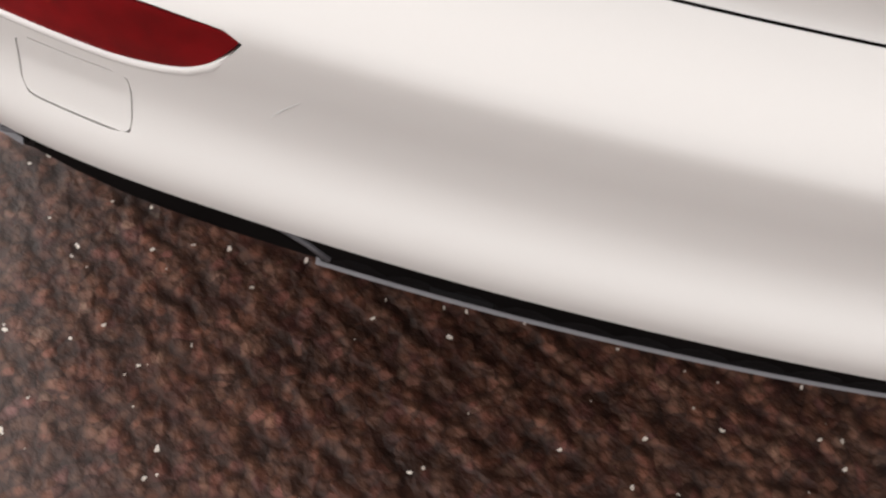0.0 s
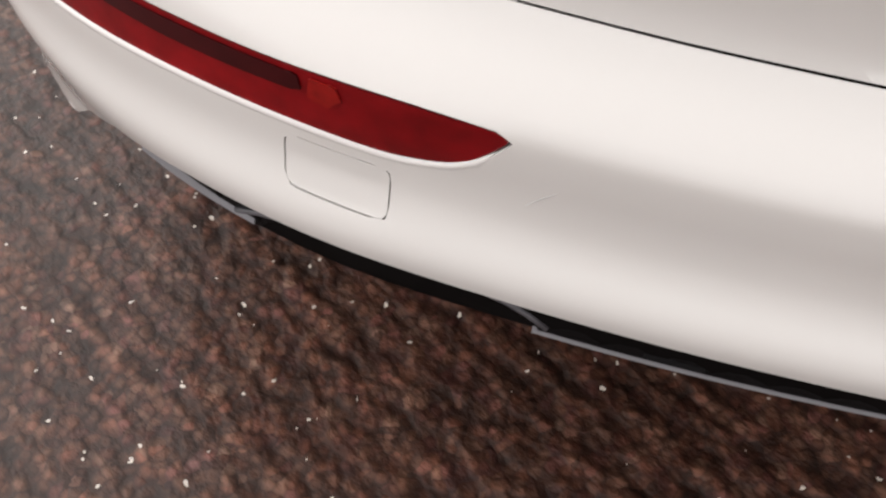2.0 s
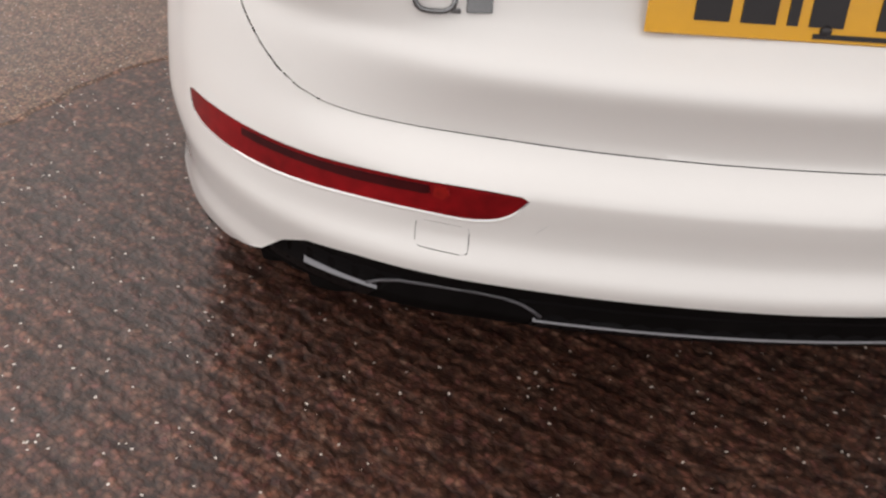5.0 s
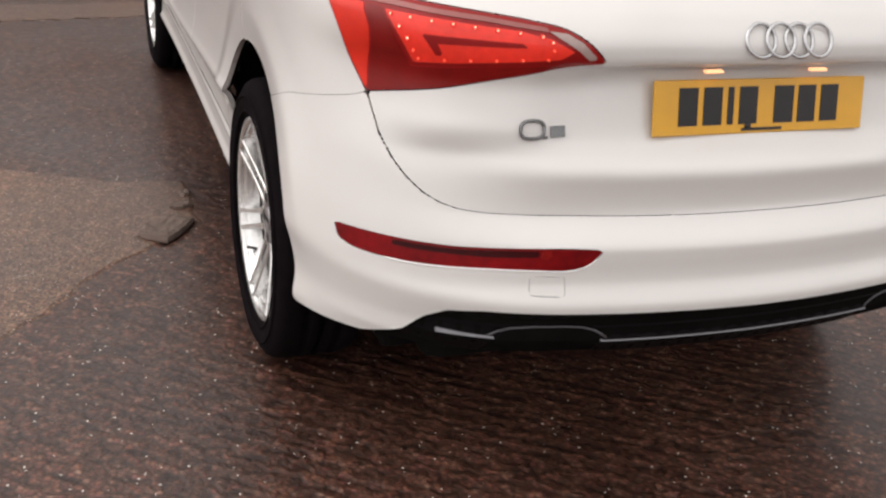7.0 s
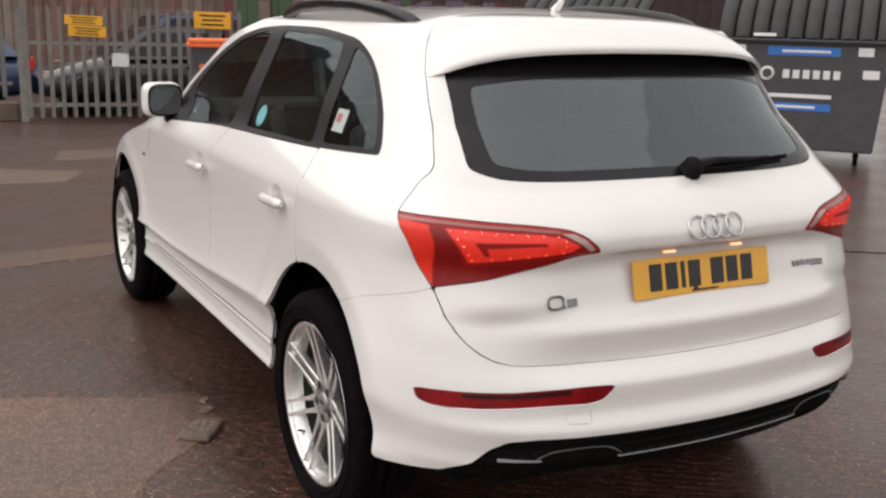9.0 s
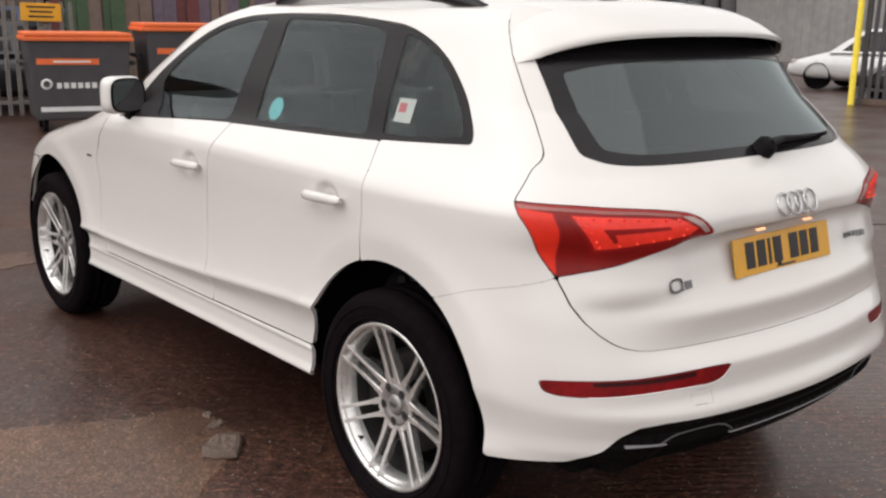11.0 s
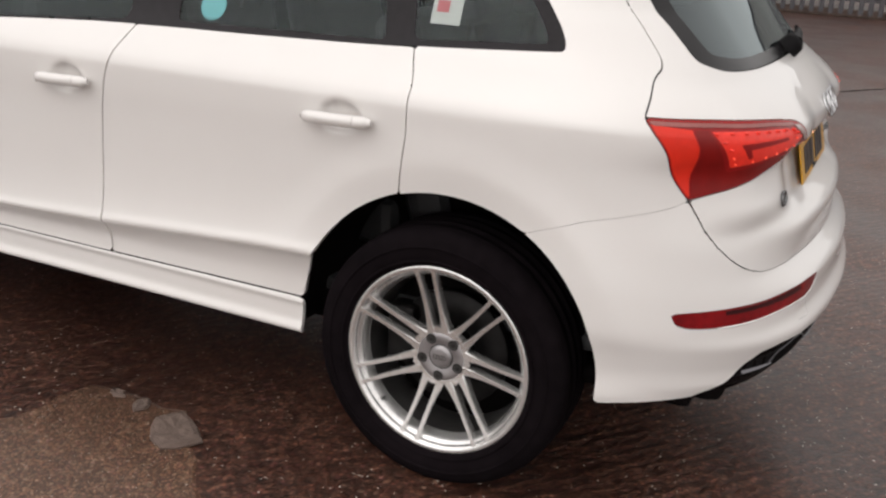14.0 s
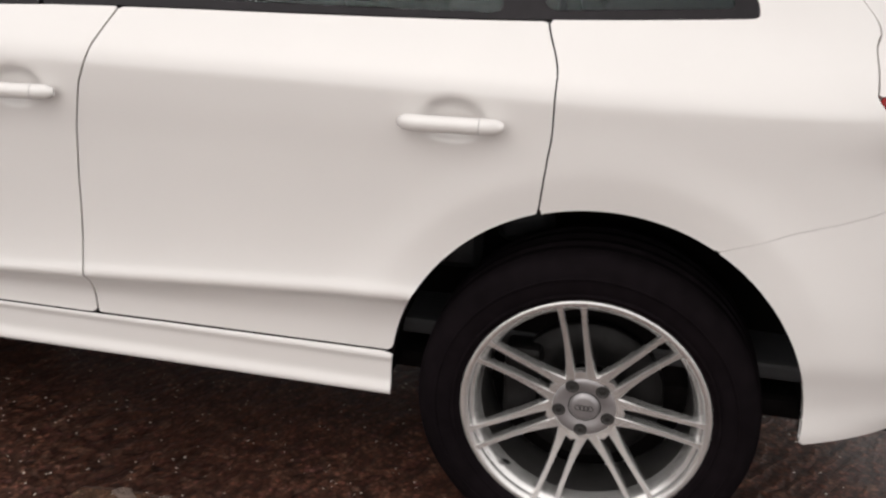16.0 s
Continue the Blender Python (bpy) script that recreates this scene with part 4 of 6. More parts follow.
# ---------------------------------------------------------------- wheels
def wheel(parent, m):
    """Alloy wheel with seven twin spokes; its outer face looks to -x."""
    w = new("wheel")
    w.parent, w.matrix_local = parent, m
    tagged(w, "silver twin-spoke alloy wheel with black tyre")
    tread = []
    for x, r in ((0.085, 0.256), (0.105, 0.270), (0.117, 0.30), (0.114, 0.335), (0.10, 0.358), (0.088, 0.365), (0.07, 0.3675)):
        tread.append((r, x))
    groove = [(0.3685, 0.05), (0.360, 0.047), (0.360, 0.037), (0.3690, 0.034), (0.3695, 0.012), (0.361, 0.009), (0.361, -0.004)]
    half = tread + groove
    prof = half + [(r, -x) for r, x in half[::-1]]
    tyre = part("tyre", *lathe(prof, 128), RUBBER, w, "black rubber road tyre")
    for r, h in ((0.283, 0.1155), (0.322, 0.1185)):
        part("sidewall_rib", *lathe([(r - 0.004, -h + 0.002), (r - 0.002, -h - 0.001), (r + 0.002, -h - 0.001), (r + 0.004, -h + 0.002)], 96), RUBBER, tyre)
    # flange, groove, bright inner step
    rim_prof = [(0.260, -0.088), (0.268, -0.096), (0.2690, -0.103), (0.2655, -0.106), (0.257, -0.105), (0.251, -0.100), (0.248, -0.094), (0.249, -0.090), (0.245, -0.089), (0.238, -0.080), (0.233, -0.058), (0.230, -0.050)]
    rim = part("rim", *lathe(rim_prof, 128), ALLOY, w, "silver painted alloy rim")
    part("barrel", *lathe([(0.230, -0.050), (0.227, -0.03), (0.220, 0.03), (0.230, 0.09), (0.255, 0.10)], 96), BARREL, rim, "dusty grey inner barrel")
    hub = [(0.0005, -0.066), (0.036, -0.066), (0.042, -0.069), (0.058, -0.070), (0.067, -0.069), (0.071, -0.064), (0.072, -0.035)]
    part("hub", *lathe(hub, 64), HUB, rim)
    part("centre_cap", *lathe([(0.0005, -0.0735), (0.020, -0.0735), (0.030, -0.0720), (0.0335, -0.066)], 40), HUB, rim, "dull grey centre cap")
    for k in range(4):
        part("cap_ring", *tube([(-0.0742, -0.0135 + 0.009 * k + 0.006 * math.cos(a), 0.006 * math.sin(a)) for a in np.linspace(0, 2 * math.pi, 17)], 0.0009, 6), BARREL, rim)
    part("cap_joint", *lathe([(0.0335, -0.0668), (0.0352, -0.0668), (0.0358, -0.066)], 40), BARREL, rim)
    for k in range(7):
        turn = Matrix.Rotation(radians(80 + k * 360 / 7), 4, "X")
        for s in (-1, 1):
            v, fcs, n = [], [], 14
            for i in range(n + 1):
                t = i / n
                r = 0.060 + (0.2575 - 0.060) * t
                off = s * (0.0225 + 0.0025 * t - 0.003 * math.sin(math.pi * t))
                wdt = 0.0062 + 0.0085 * (1 - t) ** 4 + 0.004 * max(0.0, (t - 0.86) / 0.14) ** 2  # spreads into hub and flange
                face = -0.068 - 0.036 * t**1.35
                row = [(face + 0.003, off - wdt), (face, off - wdt * 0.80), (face, off + wdt * 0.80), (face + 0.003, off + wdt), (face + 0.034 - 0.012 * t, off + wdt * 0.7), (face + 0.034 - 0.012 * t, off - wdt * 0.7)]
                v += [turn @ Vector((x, r, o)) for x, o in row]
            for i in range(n):
                for j in range(6):
                    q = (j + 1) % 6
                    fcs.append((i * 6 + j, i * 6 + q, (i + 1) * 6 + q, (i + 1) * 6 + j))
            part("spoke", v, fcs, ALLOY, rim, "", False)
        web = [(-0.066, 0.055, -0.016), (-0.066, 0.055, 0.016), (-0.069, 0.082, 0.014), (-0.070, 0.088, 0.0), (-0.069, 0.082, -0.014)]
        web += [(x + 0.022, y, z) for x, y, z in web]
        part("spoke_web", [turn @ Vector(q) for q in web], [(0, 1, 2, 3, 4)] + [(i, (i + 1) % 5, 5 + (i + 1) % 5, 5 + i) for i in range(5)], ALLOY, rim, "", False)
    for k in range(5):
        a = radians(-86 + 72 * k)
        c = Vector((0, 0.056 * math.cos(a), 0.056 * math.sin(a)))
        # a flat dark disc on the hub face stands for the shaded hole
        v, fcs = lathe([(0.0150, -0.0705), (0.0140, -0.0712), (0.0130, -0.0706), (0.0005, -0.0704)], 20)
        part("bolt_hole", [Vector(p) + c for p in v], fcs, BARREL, rim)
        v, fcs = lathe([(0.0005, -0.0722), (0.0055, -0.0722), (0.0070, -0.0714), (0.0070, -0.069)], 6)
        part("wheel_bolt", [Vector(p) + c for p in v], fcs, PIPE, rim)
    part("tyre_valve", *tube([Vector((-0.070, 0.166, -0.166)), Vector((-0.098, 0.152, -0.152))], 0.004, 8), BLACK_PLASTIC, rim)
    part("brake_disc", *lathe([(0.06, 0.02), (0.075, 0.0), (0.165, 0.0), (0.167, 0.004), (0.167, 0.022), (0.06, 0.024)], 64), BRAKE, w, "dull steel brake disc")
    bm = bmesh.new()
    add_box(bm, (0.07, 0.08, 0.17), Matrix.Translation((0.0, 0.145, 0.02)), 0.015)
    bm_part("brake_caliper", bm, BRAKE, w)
    # near-black disc closing the wheel, in place of the shade behind the spokes
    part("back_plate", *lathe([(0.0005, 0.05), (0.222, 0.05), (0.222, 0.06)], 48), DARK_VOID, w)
    return w


for yc in (0.0, WHEELBASE):
    wheel(car, pose(-0.795, yc, 0.366, 0 if yc == 0 else 25))
    wheel(car, pose(0.795, yc, 0.366, 20, 0, 180))


# ---------------------------------------------------------------- lamps, badges and fittings of the car
def skin_frame(u, z, out=0.0):
    """A pose on the skin: x along it to the car's right at the tail, y up along it, z outwards."""
    p, n = Vector(skin(u, z)), Vector(skin_normal(np.array([u]), np.array([z]))[0])
    up = Vector((0, 0, 1))
    across = up.cross(n).normalized()
    up = n.cross(across)
    m = Matrix((across, up, n)).transposed().to_4x4()
    m.translation = p + n * out
    return m


U_TL, U_TIP, U_BL = u_near(0.829, -0.466, 1.08), u_rear(0.385, 0.992), u_near(0.814, -0.605, 0.891)


LAMP_TOP = [(0.0, 1.082)] + [((U_TL - u) / (U_TL - U_TIP), z) for u, z in rear_line([(0.75, 1.080), (0.65, 1.074), (0.55, 1.066), (0.468, 1.054), (0.425, 1.032), (0.385, 0.993)])]
LAMP_TOP = ([q[0] for q in LAMP_TOP], [q[1] for q in LAMP_TOP])


def lamp_uv(a, b):
    """From the lamp's own grid (0..1 along, 0..1 down) to the skin."""
    top = (U_TL + (U_TIP - U_TL) * a, float(np.interp(a, LAMP_TOP[0], LAMP_TOP[1])))
    low = (U_BL + (U_TIP - U_BL) * a, 0.893 + (0.990 - 0.893) * a)
    return (top[0] + (low[0] - top[0]) * b, top[1] + (low[1] - top[1]) * b)


def lamp_zone(points, mirror=True):
    return inside([lamp_uv(a, b) for a, b in points], mirror)


for sgn in (1, -1):
    rng = (lambda a, b: (a, b)) if sgn > 0 else (lambda a, b: (-b, -a))
    zone = rng(u_rear(0.35, 0.99), U_TL + 0.06)
    zr = (0.87, 1.10)
    lamp = panel("tail_lamp", LAMP, zone, zr, LAMP_RED, tailgate, "red wrap-round tail lamp, lit", gap=0.0008, off=0.001, du=0.006, dz=0.006)
    both = lambda a, b: (lambda u, z: np.maximum(a(u, z), b(u, z)))
    body = grown(LAMP, -0.004)
    for nm, pts, mat, lift in (
        ("side_marker", [(-0.03, 0.06), (0.18, 0.13), (0.16, 0.35), (0.115, 0.62), (0.05, 0.86), (0.0, 1.02), (-0.06, 1.0)], RED_BRIGHT, 0.0022),
        ("dark_wedge", [(0.19, 0.13), (0.25, 0.14), (0.25, 0.50), (0.26, 0.75), (0.6, 0.78), (0.97, 0.80), (1.0, 1.02), (0.01, 1.02), (0.06, 0.86), (0.125, 0.62), (0.17, 0.35)], LAMP_DARK, 0.0022),
        ("trim_strip", [(0.0, 0.035), (0.30, 0.05), (0.60, 0.06), (0.80, 0.07), (0.80, 0.15), (0.60, 0.125), (0.30, 0.105), (0.02, 0.085)], LAMP_TRIM, 0.0030),
        ("light_guide", [(0.262, 0.155), (0.45, 0.165), (0.70, 0.20), (0.80, 0.27), (0.875, 0.50), (0.82, 0.70), (0.50, 0.70), (0.28, 0.70)], RED_LIT, 0.0022),
        ("inner_guide", [(0.36, 0.36), (0.50, 0.37), (0.70, 0.40), (0.71, 0.47), (0.50, 0.46), (0.40, 0.46), (0.40, 0.60), (0.375, 0.60)], LAMP_RED, 0.0034),
        ("reversing_lamp", [(0.80, 0.13), (0.86, 0.12), (0.91, 0.16), (0.962, 0.45), (0.93, 0.70), (0.885, 0.42)], REVERSING, 0.0034),
    ):
        panel(nm, both(body, lamp_zone(pts)), zone, zr, mat, lamp, off=lift, gap=0.0, depth=0.002, du=0.005, dz=0.004)
    dots = [(0.272 + 0.50 * i / 7, 0.185 + 0.05 * (i / 7) ** 2) for i in range(8)] + [(0.276 + 0.008 * i, 0.185 + 0.12 * i) for i in range(1, 3)] + [(0.80, 0.32)]
    soft = [(0.305 + 0.47 * i / 5, 0.655 + 0.006 * i) for i in range(6)] + [(0.300, 0.56), (0.80, 0.50)]
    for mat, spots, size in ((LED, dots, 0.0029), (LED_SOFT, soft, 0.0032)):
        for a, b in spots:
            u, z = lamp_uv(a, b)
            mid = Vector(skin(sgn * u, z))
            seat_m = Matrix.Translation(mid + Vector((0, -0.0042, 0))) if mat is LED else skin_frame(sgn * u, z, 0.0035)
            bm = bmesh.new()
            bmesh.ops.create_icosphere(bm, subdivisions=1, radius=size, matrix=seat_m)
            bm_part("diode", bm, mat, lamp)
            if mat is LED:  # each bright diode gets an added cup, open to the rear, hiding sideways glow
                v, f = lathe([(0.0030, 0.0), (0.0031, -0.0088), (0.0036, -0.0088), (0.0038, 0.002)], 12)
                part("added_diode_cup", [mid + Vector((q[1], q[0] - 0.001, q[2])) for q in v], f, RED_LIT, lamp)
    refl = panel("bumper_reflector", REFLECTOR, rng(u_rear(0.35, 0.62), u_near(0.87, -0.55, 0.62)), (0.58, 0.66), RED_LENS, bumper, "red bumper reflector strip", gap=0.0004, off=-0.001, du=0.006, dz=0.004)
    band = inside([*rear_line([(0.76, 0.636), (0.60, 0.648), (0.51, 0.652), (0.505, 0.629), (0.60, 0.622), (0.76, 0.615)])], True)
    panel("dark_insert", both(grown(REFLECTOR, -0.004), band), rng(u_rear(0.35, 0.62), u_near(0.87, -0.55, 0.62)), (0.58, 0.66), RED_DARK, refl, off=0.0006, gap=0.0, depth=0.001, du=0.006, dz=0.003)
    spot = inside([*rear_line([(0.500, 0.642), (0.484, 0.643), (0.480, 0.633), (0.489, 0.624), (0.502, 0.627)])], True)
    panel("bright_facet", both(grown(REFLECTOR, -0.003), spot), rng(u_rear(0.44, 0.62), u_rear(0.53, 0.62)), (0.60, 0.66), FACET, refl, off=0.0006, gap=0.0, depth=0.001, du=0.003, dz=0.002)
    lip = [(0.78, 0.5845), (0.745, 0.586), (0.663, 0.592), (0.587, 0.597), (0.51, 0.599), (0.455, 0.598), (0.42, 0.6035), (0.402, 0.613), (0.384, 0.632)]
    lip = [(x, float(pchip([(-a, b) for a, b in lip], np.array([-x]))[0])) for x in np.linspace(0.78, 0.384, 28)]
    part("reflector_lip", *tube([Vector(skin(sgn * u_rear(x, z), z)) + Vector((0, 0.002, -0.001)) for x, z in lip], [0.001] + [0.003] * 26 + [0.001], 10), PAINT, bumper)

# lower valance with its silver blade, and the twin tail pipes
VALANCE = inside([*BUMPER_LOW[:7], (u_rear(0.74, 0.40), 0.40), (u_rear(0.60, 0.375), 0.375), (u_rear(0.3, 0.365), 0.365), (-0.01, 0.36)], True)
pipe_cut = inside(rounded(rear_line([(0.57, 0.30), (0.565, 0.44), (0.53, 0.470), (0.385, 0.470), (0.345, 0.445), (0.33, 0.30)]), 0.02), True)
valance = panel("lower_valance", less(grown(VALANCE, 0.004), pipe_cut), (-1.0, 1.0), (0.355, 0.52), BLACK_PLASTIC, bumper, "black plastic lower valance", off=-0.022, depth=0.02, dz=0.008)


def ledge(name, x0, x1, z0, z1, mat, parent, back=0.021, thick=0.004):
    """A thin upright strip on the receding valance, from the height z0 to z1."""
    n = 40
    v = []
    for i in range(n + 1):
        x = x0 + (x1 - x0) * i / n
        p = Vector(skin(math.copysign(u_rear(abs(x), 0.44), -x), 0.44))
        for dy, z in ((back, z0), (back + 0.001, z0 + 0.0015), (back + 0.007, z1 - 0.001), (back + 0.009, z1), (back + 0.009 + thick, z1), (back + thick, z0)):
            v.append((p.x, p.y + dy, z))
    f = [(6 * i + j, 6 * i + (j + 1) % 6, 6 * i + 6 + (j + 1) % 6, 6 * i + 6 + j) for i in range(n) for j in range(6)] + [tuple(range(6)), tuple(range(6 * n, 6 * n + 6))]
    return part(name, v, f, mat, parent, "", False)


strip = ledge("valance_blade", -0.345, 0.345, 0.428, 0.445, SILVER_STRIP, valance)
tagged(strip, "satin silver lower blade")
for sgn in (-1, 1):
    ledge("valance_blade", sgn * 0.565, sgn * 0.672, 0.434, 0.446, SILVER_STRIP, valance)
for x in (-0.243, 0.243):
    ledge("blade_notch", x - 0.022, x + 0.022, 0.4370, 0.4465, BLACK_PLASTIC, strip, 0.0195)
for sgn in (1, -1):
    hump = [Vector((-sgn * x, skin(u_rear(x, 0.45), 0.45)[1] + 0.022, z))
            for x, z in ((0.58, 0.440), (0.56, 0.452), (0.535, 0.461), (0.49, 0.466), (0.43, 0.467), (0.39, 0.464), (0.365, 0.457), (0.350, 0.449), (0.335, 0.438))]
    part("pipe_surround", *tube(hump, 0.0025, 8), HUMP, valance, "thin grey rim over the tail pipes")
for x in (-0.535, -0.438):
    prof = [(0.036, 0.0), (0.040, 0.003), (0.041, 0.010), (0.041, 0.12), (0.036, 0.12), (0.036, 0.0)]
    v, fc = lathe(prof, 32)
    m = pose(x, -0.72, 0.425, 0, 0, 90)
    part("tail_pipe", [m @ Vector(p) for p in v], fc, PIPE, car, "dull steel exhaust tail pipe")
box("silencer", (0.42, 0.20, 0.13), pose(-0.47, -0.62, 0.39), DARK_VOID, car, 0.05)

# emblem of four plain rings, lettering as plain shapes
emblem = new("emblem")
emblem.parent = tailgate
tagged(emblem, "chrome four-ring emblem")
for i in range(4):
    x = 0.012 + (i - 1.5) * 0.0455
    fr = skin_frame(math.copysign(u_rear(abs(x), 1.036), -x), 1.036, 0.002)
    v = []
    for k in range(40):
        a = 2 * math.pi * k / 40
        for j in range(8):
            b = 2 * math.pi * j / 8
            r = 0.0335 + 0.0038 * math.cos(b)
            v.append(fr @ Vector((r * math.cos(a), r * math.sin(a), 0.004 * math.sin(b) + 0.002 * (i % 2))))
    fc = [(k * 8 + j, ((k + 1) % 40) * 8 + j, ((k + 1) % 40) * 8 + (j + 1) % 8, k * 8 + (j + 1) % 8) for k in range(40) for j in range(8)]
    part("ring", v, fc, CHROME, emblem)


def badge_bars(name, label, x0, z, bars, ring=None):
    b = new(name)
    b.parent = tailgate
    tagged(b, label)
    for dx, dz, w, h in bars:
        x = x0 + dx
        fr = skin_frame(math.copysign(u_rear(abs(x), z + dz), -x), z + dz, 0.002)
        box("raised_bar", (w, h, 0.004), fr, BADGE, b, 0.001, 1)
    if ring:
        fr = skin_frame(math.copysign(u_rear(abs(x0 + ring[0]), z), -x0 - ring[0]), z, 0.002)
        pts = [fr @ Vector((ring[2] * math.copysign(abs(math.cos(a)) ** 0.7, math.cos(a)), ring[3] * math.copysign(abs(math.sin(a)) ** 0.7, math.sin(a)), 0)) for a in np.linspace(0, 2 * math.pi, 33)]
        part("raised_ring", *tube(pts, 0.0035, 8), BADGE, b)
    return b


badge_bars("model_badge", "small chrome lettering as plain bars", -0.505, 0.862,
           [(0.016, -0.015, 0.012, 0.006), (0.044, -0.006, 0.032, 0.022)], (-0.010, 0.0, 0.024, 0.017))
badge_bars("engine_badge", "small chrome lettering as plain bars", 0.445, 0.882,
           [(-0.062 + 0.021 * i, 0.0, 0.014, 0.017) for i in range(4)] + [(0.025, -0.002, 0.022, 0.020), (0.052, -0.002, 0.022, 0.020)])
badge_side = skin_frame(u_side(2.27, 0.892), 0.892, 0.002)
box("wing_badge", (0.05, 0.012, 0.004), badge_side, CHROME, car, 0.001, 1)

# number plate with plain bars in place of its characters, and the two lamps over it
plate_m = Matrix.Translation((0, -0.772, 0.896)) @ Matrix.Rotation(radians(90 - 13.2), 4, "X")
plate = box("number_plate", (0.52, 0.111, 0.005), plate_m, PLATE_YELLOW, tailgate, 0.002, 1, "yellow number plate with black bars")
for x, w in ((-0.180, 0.044), (-0.122, 0.044), (-0.079, 0.014), (-0.036, 0.044), (0.052, 0.048), (0.110, 0.044), (0.168, 0.044)):
    box("plate_bar", (w, 0.076, 0.002), plate_m @ Matrix.Translation((x, 0.002, 0.0032)), PLATE_INK, plate)
box("plate_bar", (0.10, 0.006, 0.002), plate_m @ Matrix.Translation((0.0, -0.047, 0.0032)), PLATE_INK, plate)
bm = bmesh.new()
bmesh.ops.create_uvsphere(bm, u_segments=14, v_segments=8, radius=0.008, matrix=plate_m @ Matrix.Translation((-0.035, -0.040, 0.002)))
bm_part("plate_screw", bm, PLATE_INK, plate)
for x in (-0.135, 0.12):
    box("plate_lamp", (0.044, 0.012, 0.005), pose(x, -0.772, 0.970, 8), PLATE_LAMP, tailgate, 0.002, 1, "small warm number-plate lamp, lit")

# rear wiper
wiper = new("rear_wiper")
wiper.parent = tailgate
tagged(wiper, "black rear wiper resting along the window's foot")
W0 = lambda x, z, o: Vector(skin(math.copysign(u_rear(abs(x), z), -x), z)) + Vector((0, -o * 0.75, o * 0.6))
part("wiper_boss", *tube([W0(0.03, 1.172, 0.0), W0(0.03, 1.176, 0.03), W0(0.03, 1.178, 0.045)], [0.034, 0.032, 0.018], 16), BLACK_PLASTIC, wiper)
part("wiper_arm", *tube([W0(0.03, 1.176, 0.034), W0(0.12, 1.184, 0.034), W0(0.22, 1.184, 0.028), W0(0.36, 1.188, 0.020)], [0.018, 0.014, 0.011, 0.007], 10, 0.7), BLACK_PLASTIC, wiper)
part("wiper_blade", *tube([W0(x, 1.176 + 0.03 * x, 0.010) for x in np.linspace(0.05, 0.46, 10)], 0.007, 8), RUBBER, wiper)

# roof rails and aerial
for sgn in (-1, 1):
    pts = [(0.565, -0.075, 1.555), (0.575, 0.0, 1.588), (0.585, 0.12, 1.612), (0.592, 0.35, 1.634), (0.590, 0.65, 1.640), (0.578, 0.9, 1.628), (0.562, 1.08, 1.600), (0.552, 1.16, 1.572)]
    fine = []
    for i in range(len(pts) - 1):
        for t in (0, 0.34, 0.67):
            fine.append(tuple(np.array(pts[i]) * (1 - t) + np.array(pts[i + 1]) * t))
    fine.append(pts[-1])
    rail = part("roof_rail", *tube([(sgn * x, y, z) for x, y, z in fine], [0.008] + [0.019] * (len(fine) - 2) + [0.008], 10, 1.2), BLACK_GLOSS, car, "black roof rail")
part("aerial", *tube([(0, 0.035, 1.628), (0, 0.012, 1.645), (0, -0.004, 1.660), (0, -0.012, 1.672)], [0.014, 0.013, 0.010, 0.005], 12), PAINT, roof)

# door mirrors
for sgn in (-1, 1):
    mm = pose(sgn * 0.905, 1.865, 1.198, 0, 0, -sgn * 8)
    bm = bmesh.new()
    add_box(bm, (0.178, 0.115, 0.160), mm, 0.0555, 6)
    for v in bm.verts:
        k = (v.co.y - 1.865) / 0.055
        if k > 0:
            v.co.x += (sgn * 0.905 - v.co.x) * 0.28 * k * k
            v.co.z += (1.198 - v.co.z) * 0.22 * k * k
    shell = bm_part("door_mirror", bm, PAINT, car, "white door mirror", True)
    oval = lambda rx, rz, y: [mm @ Vector((rx * math.copysign(abs(math.cos(a)) ** 0.6, math.cos(a)), y, rz * math.copysign(abs(math.sin(a)) ** 0.6, math.sin(a)))) for a in np.linspace(0, 2 * math.pi, 40, endpoint=False)]
    rim = oval(0.083, 0.074, -0.056) + oval(0.074, 0.065, -0.060)
    part("mirror_rim", rim, [(i, (i + 1) % 40, 40 + (i + 1) % 40, 40 + i) for i in range(40)], BLACK_PLASTIC, shell)
    part("mirror_pane", oval(0.075, 0.066, -0.0595), [tuple(range(40))], MIRROR, shell, "silvered mirror glass", False)
    box("mirror_foot", (0.12, 0.06, 0.035), pose(sgn * 0.83, 1.86, 1.118, 0, sgn * 20, 0), BLACK_PLASTIC, shell, 0.012)

# cabin: seats, wheel, dash, floor
def seat(x, y, w, tall):
    s = new("seat")
    s.parent = car
    tagged(s, "black leather car seat with headrest")
    box("seat_cushion", (w, 0.5, 0.16), pose(x, y + 0.25, 0.62), SEAT, s, 0.05, 3)
    box("backrest", (w, 0.15, 0.62), pose(x, y - 0.03, 0.93, -14), SEAT, s, 0.055, 3)
    box("headrest", (0.26, 0.10, 0.19), pose(x, y - 0.14, tall, -10), SEAT, s, 0.045, 3)
    for o in (-0.05, 0.05):
        part("headrest_post", *tube([(x + o, y - 0.12, tall - 0.17), (x + o, y - 0.14, tall - 0.05)], 0.006, 8), CHROME, s)


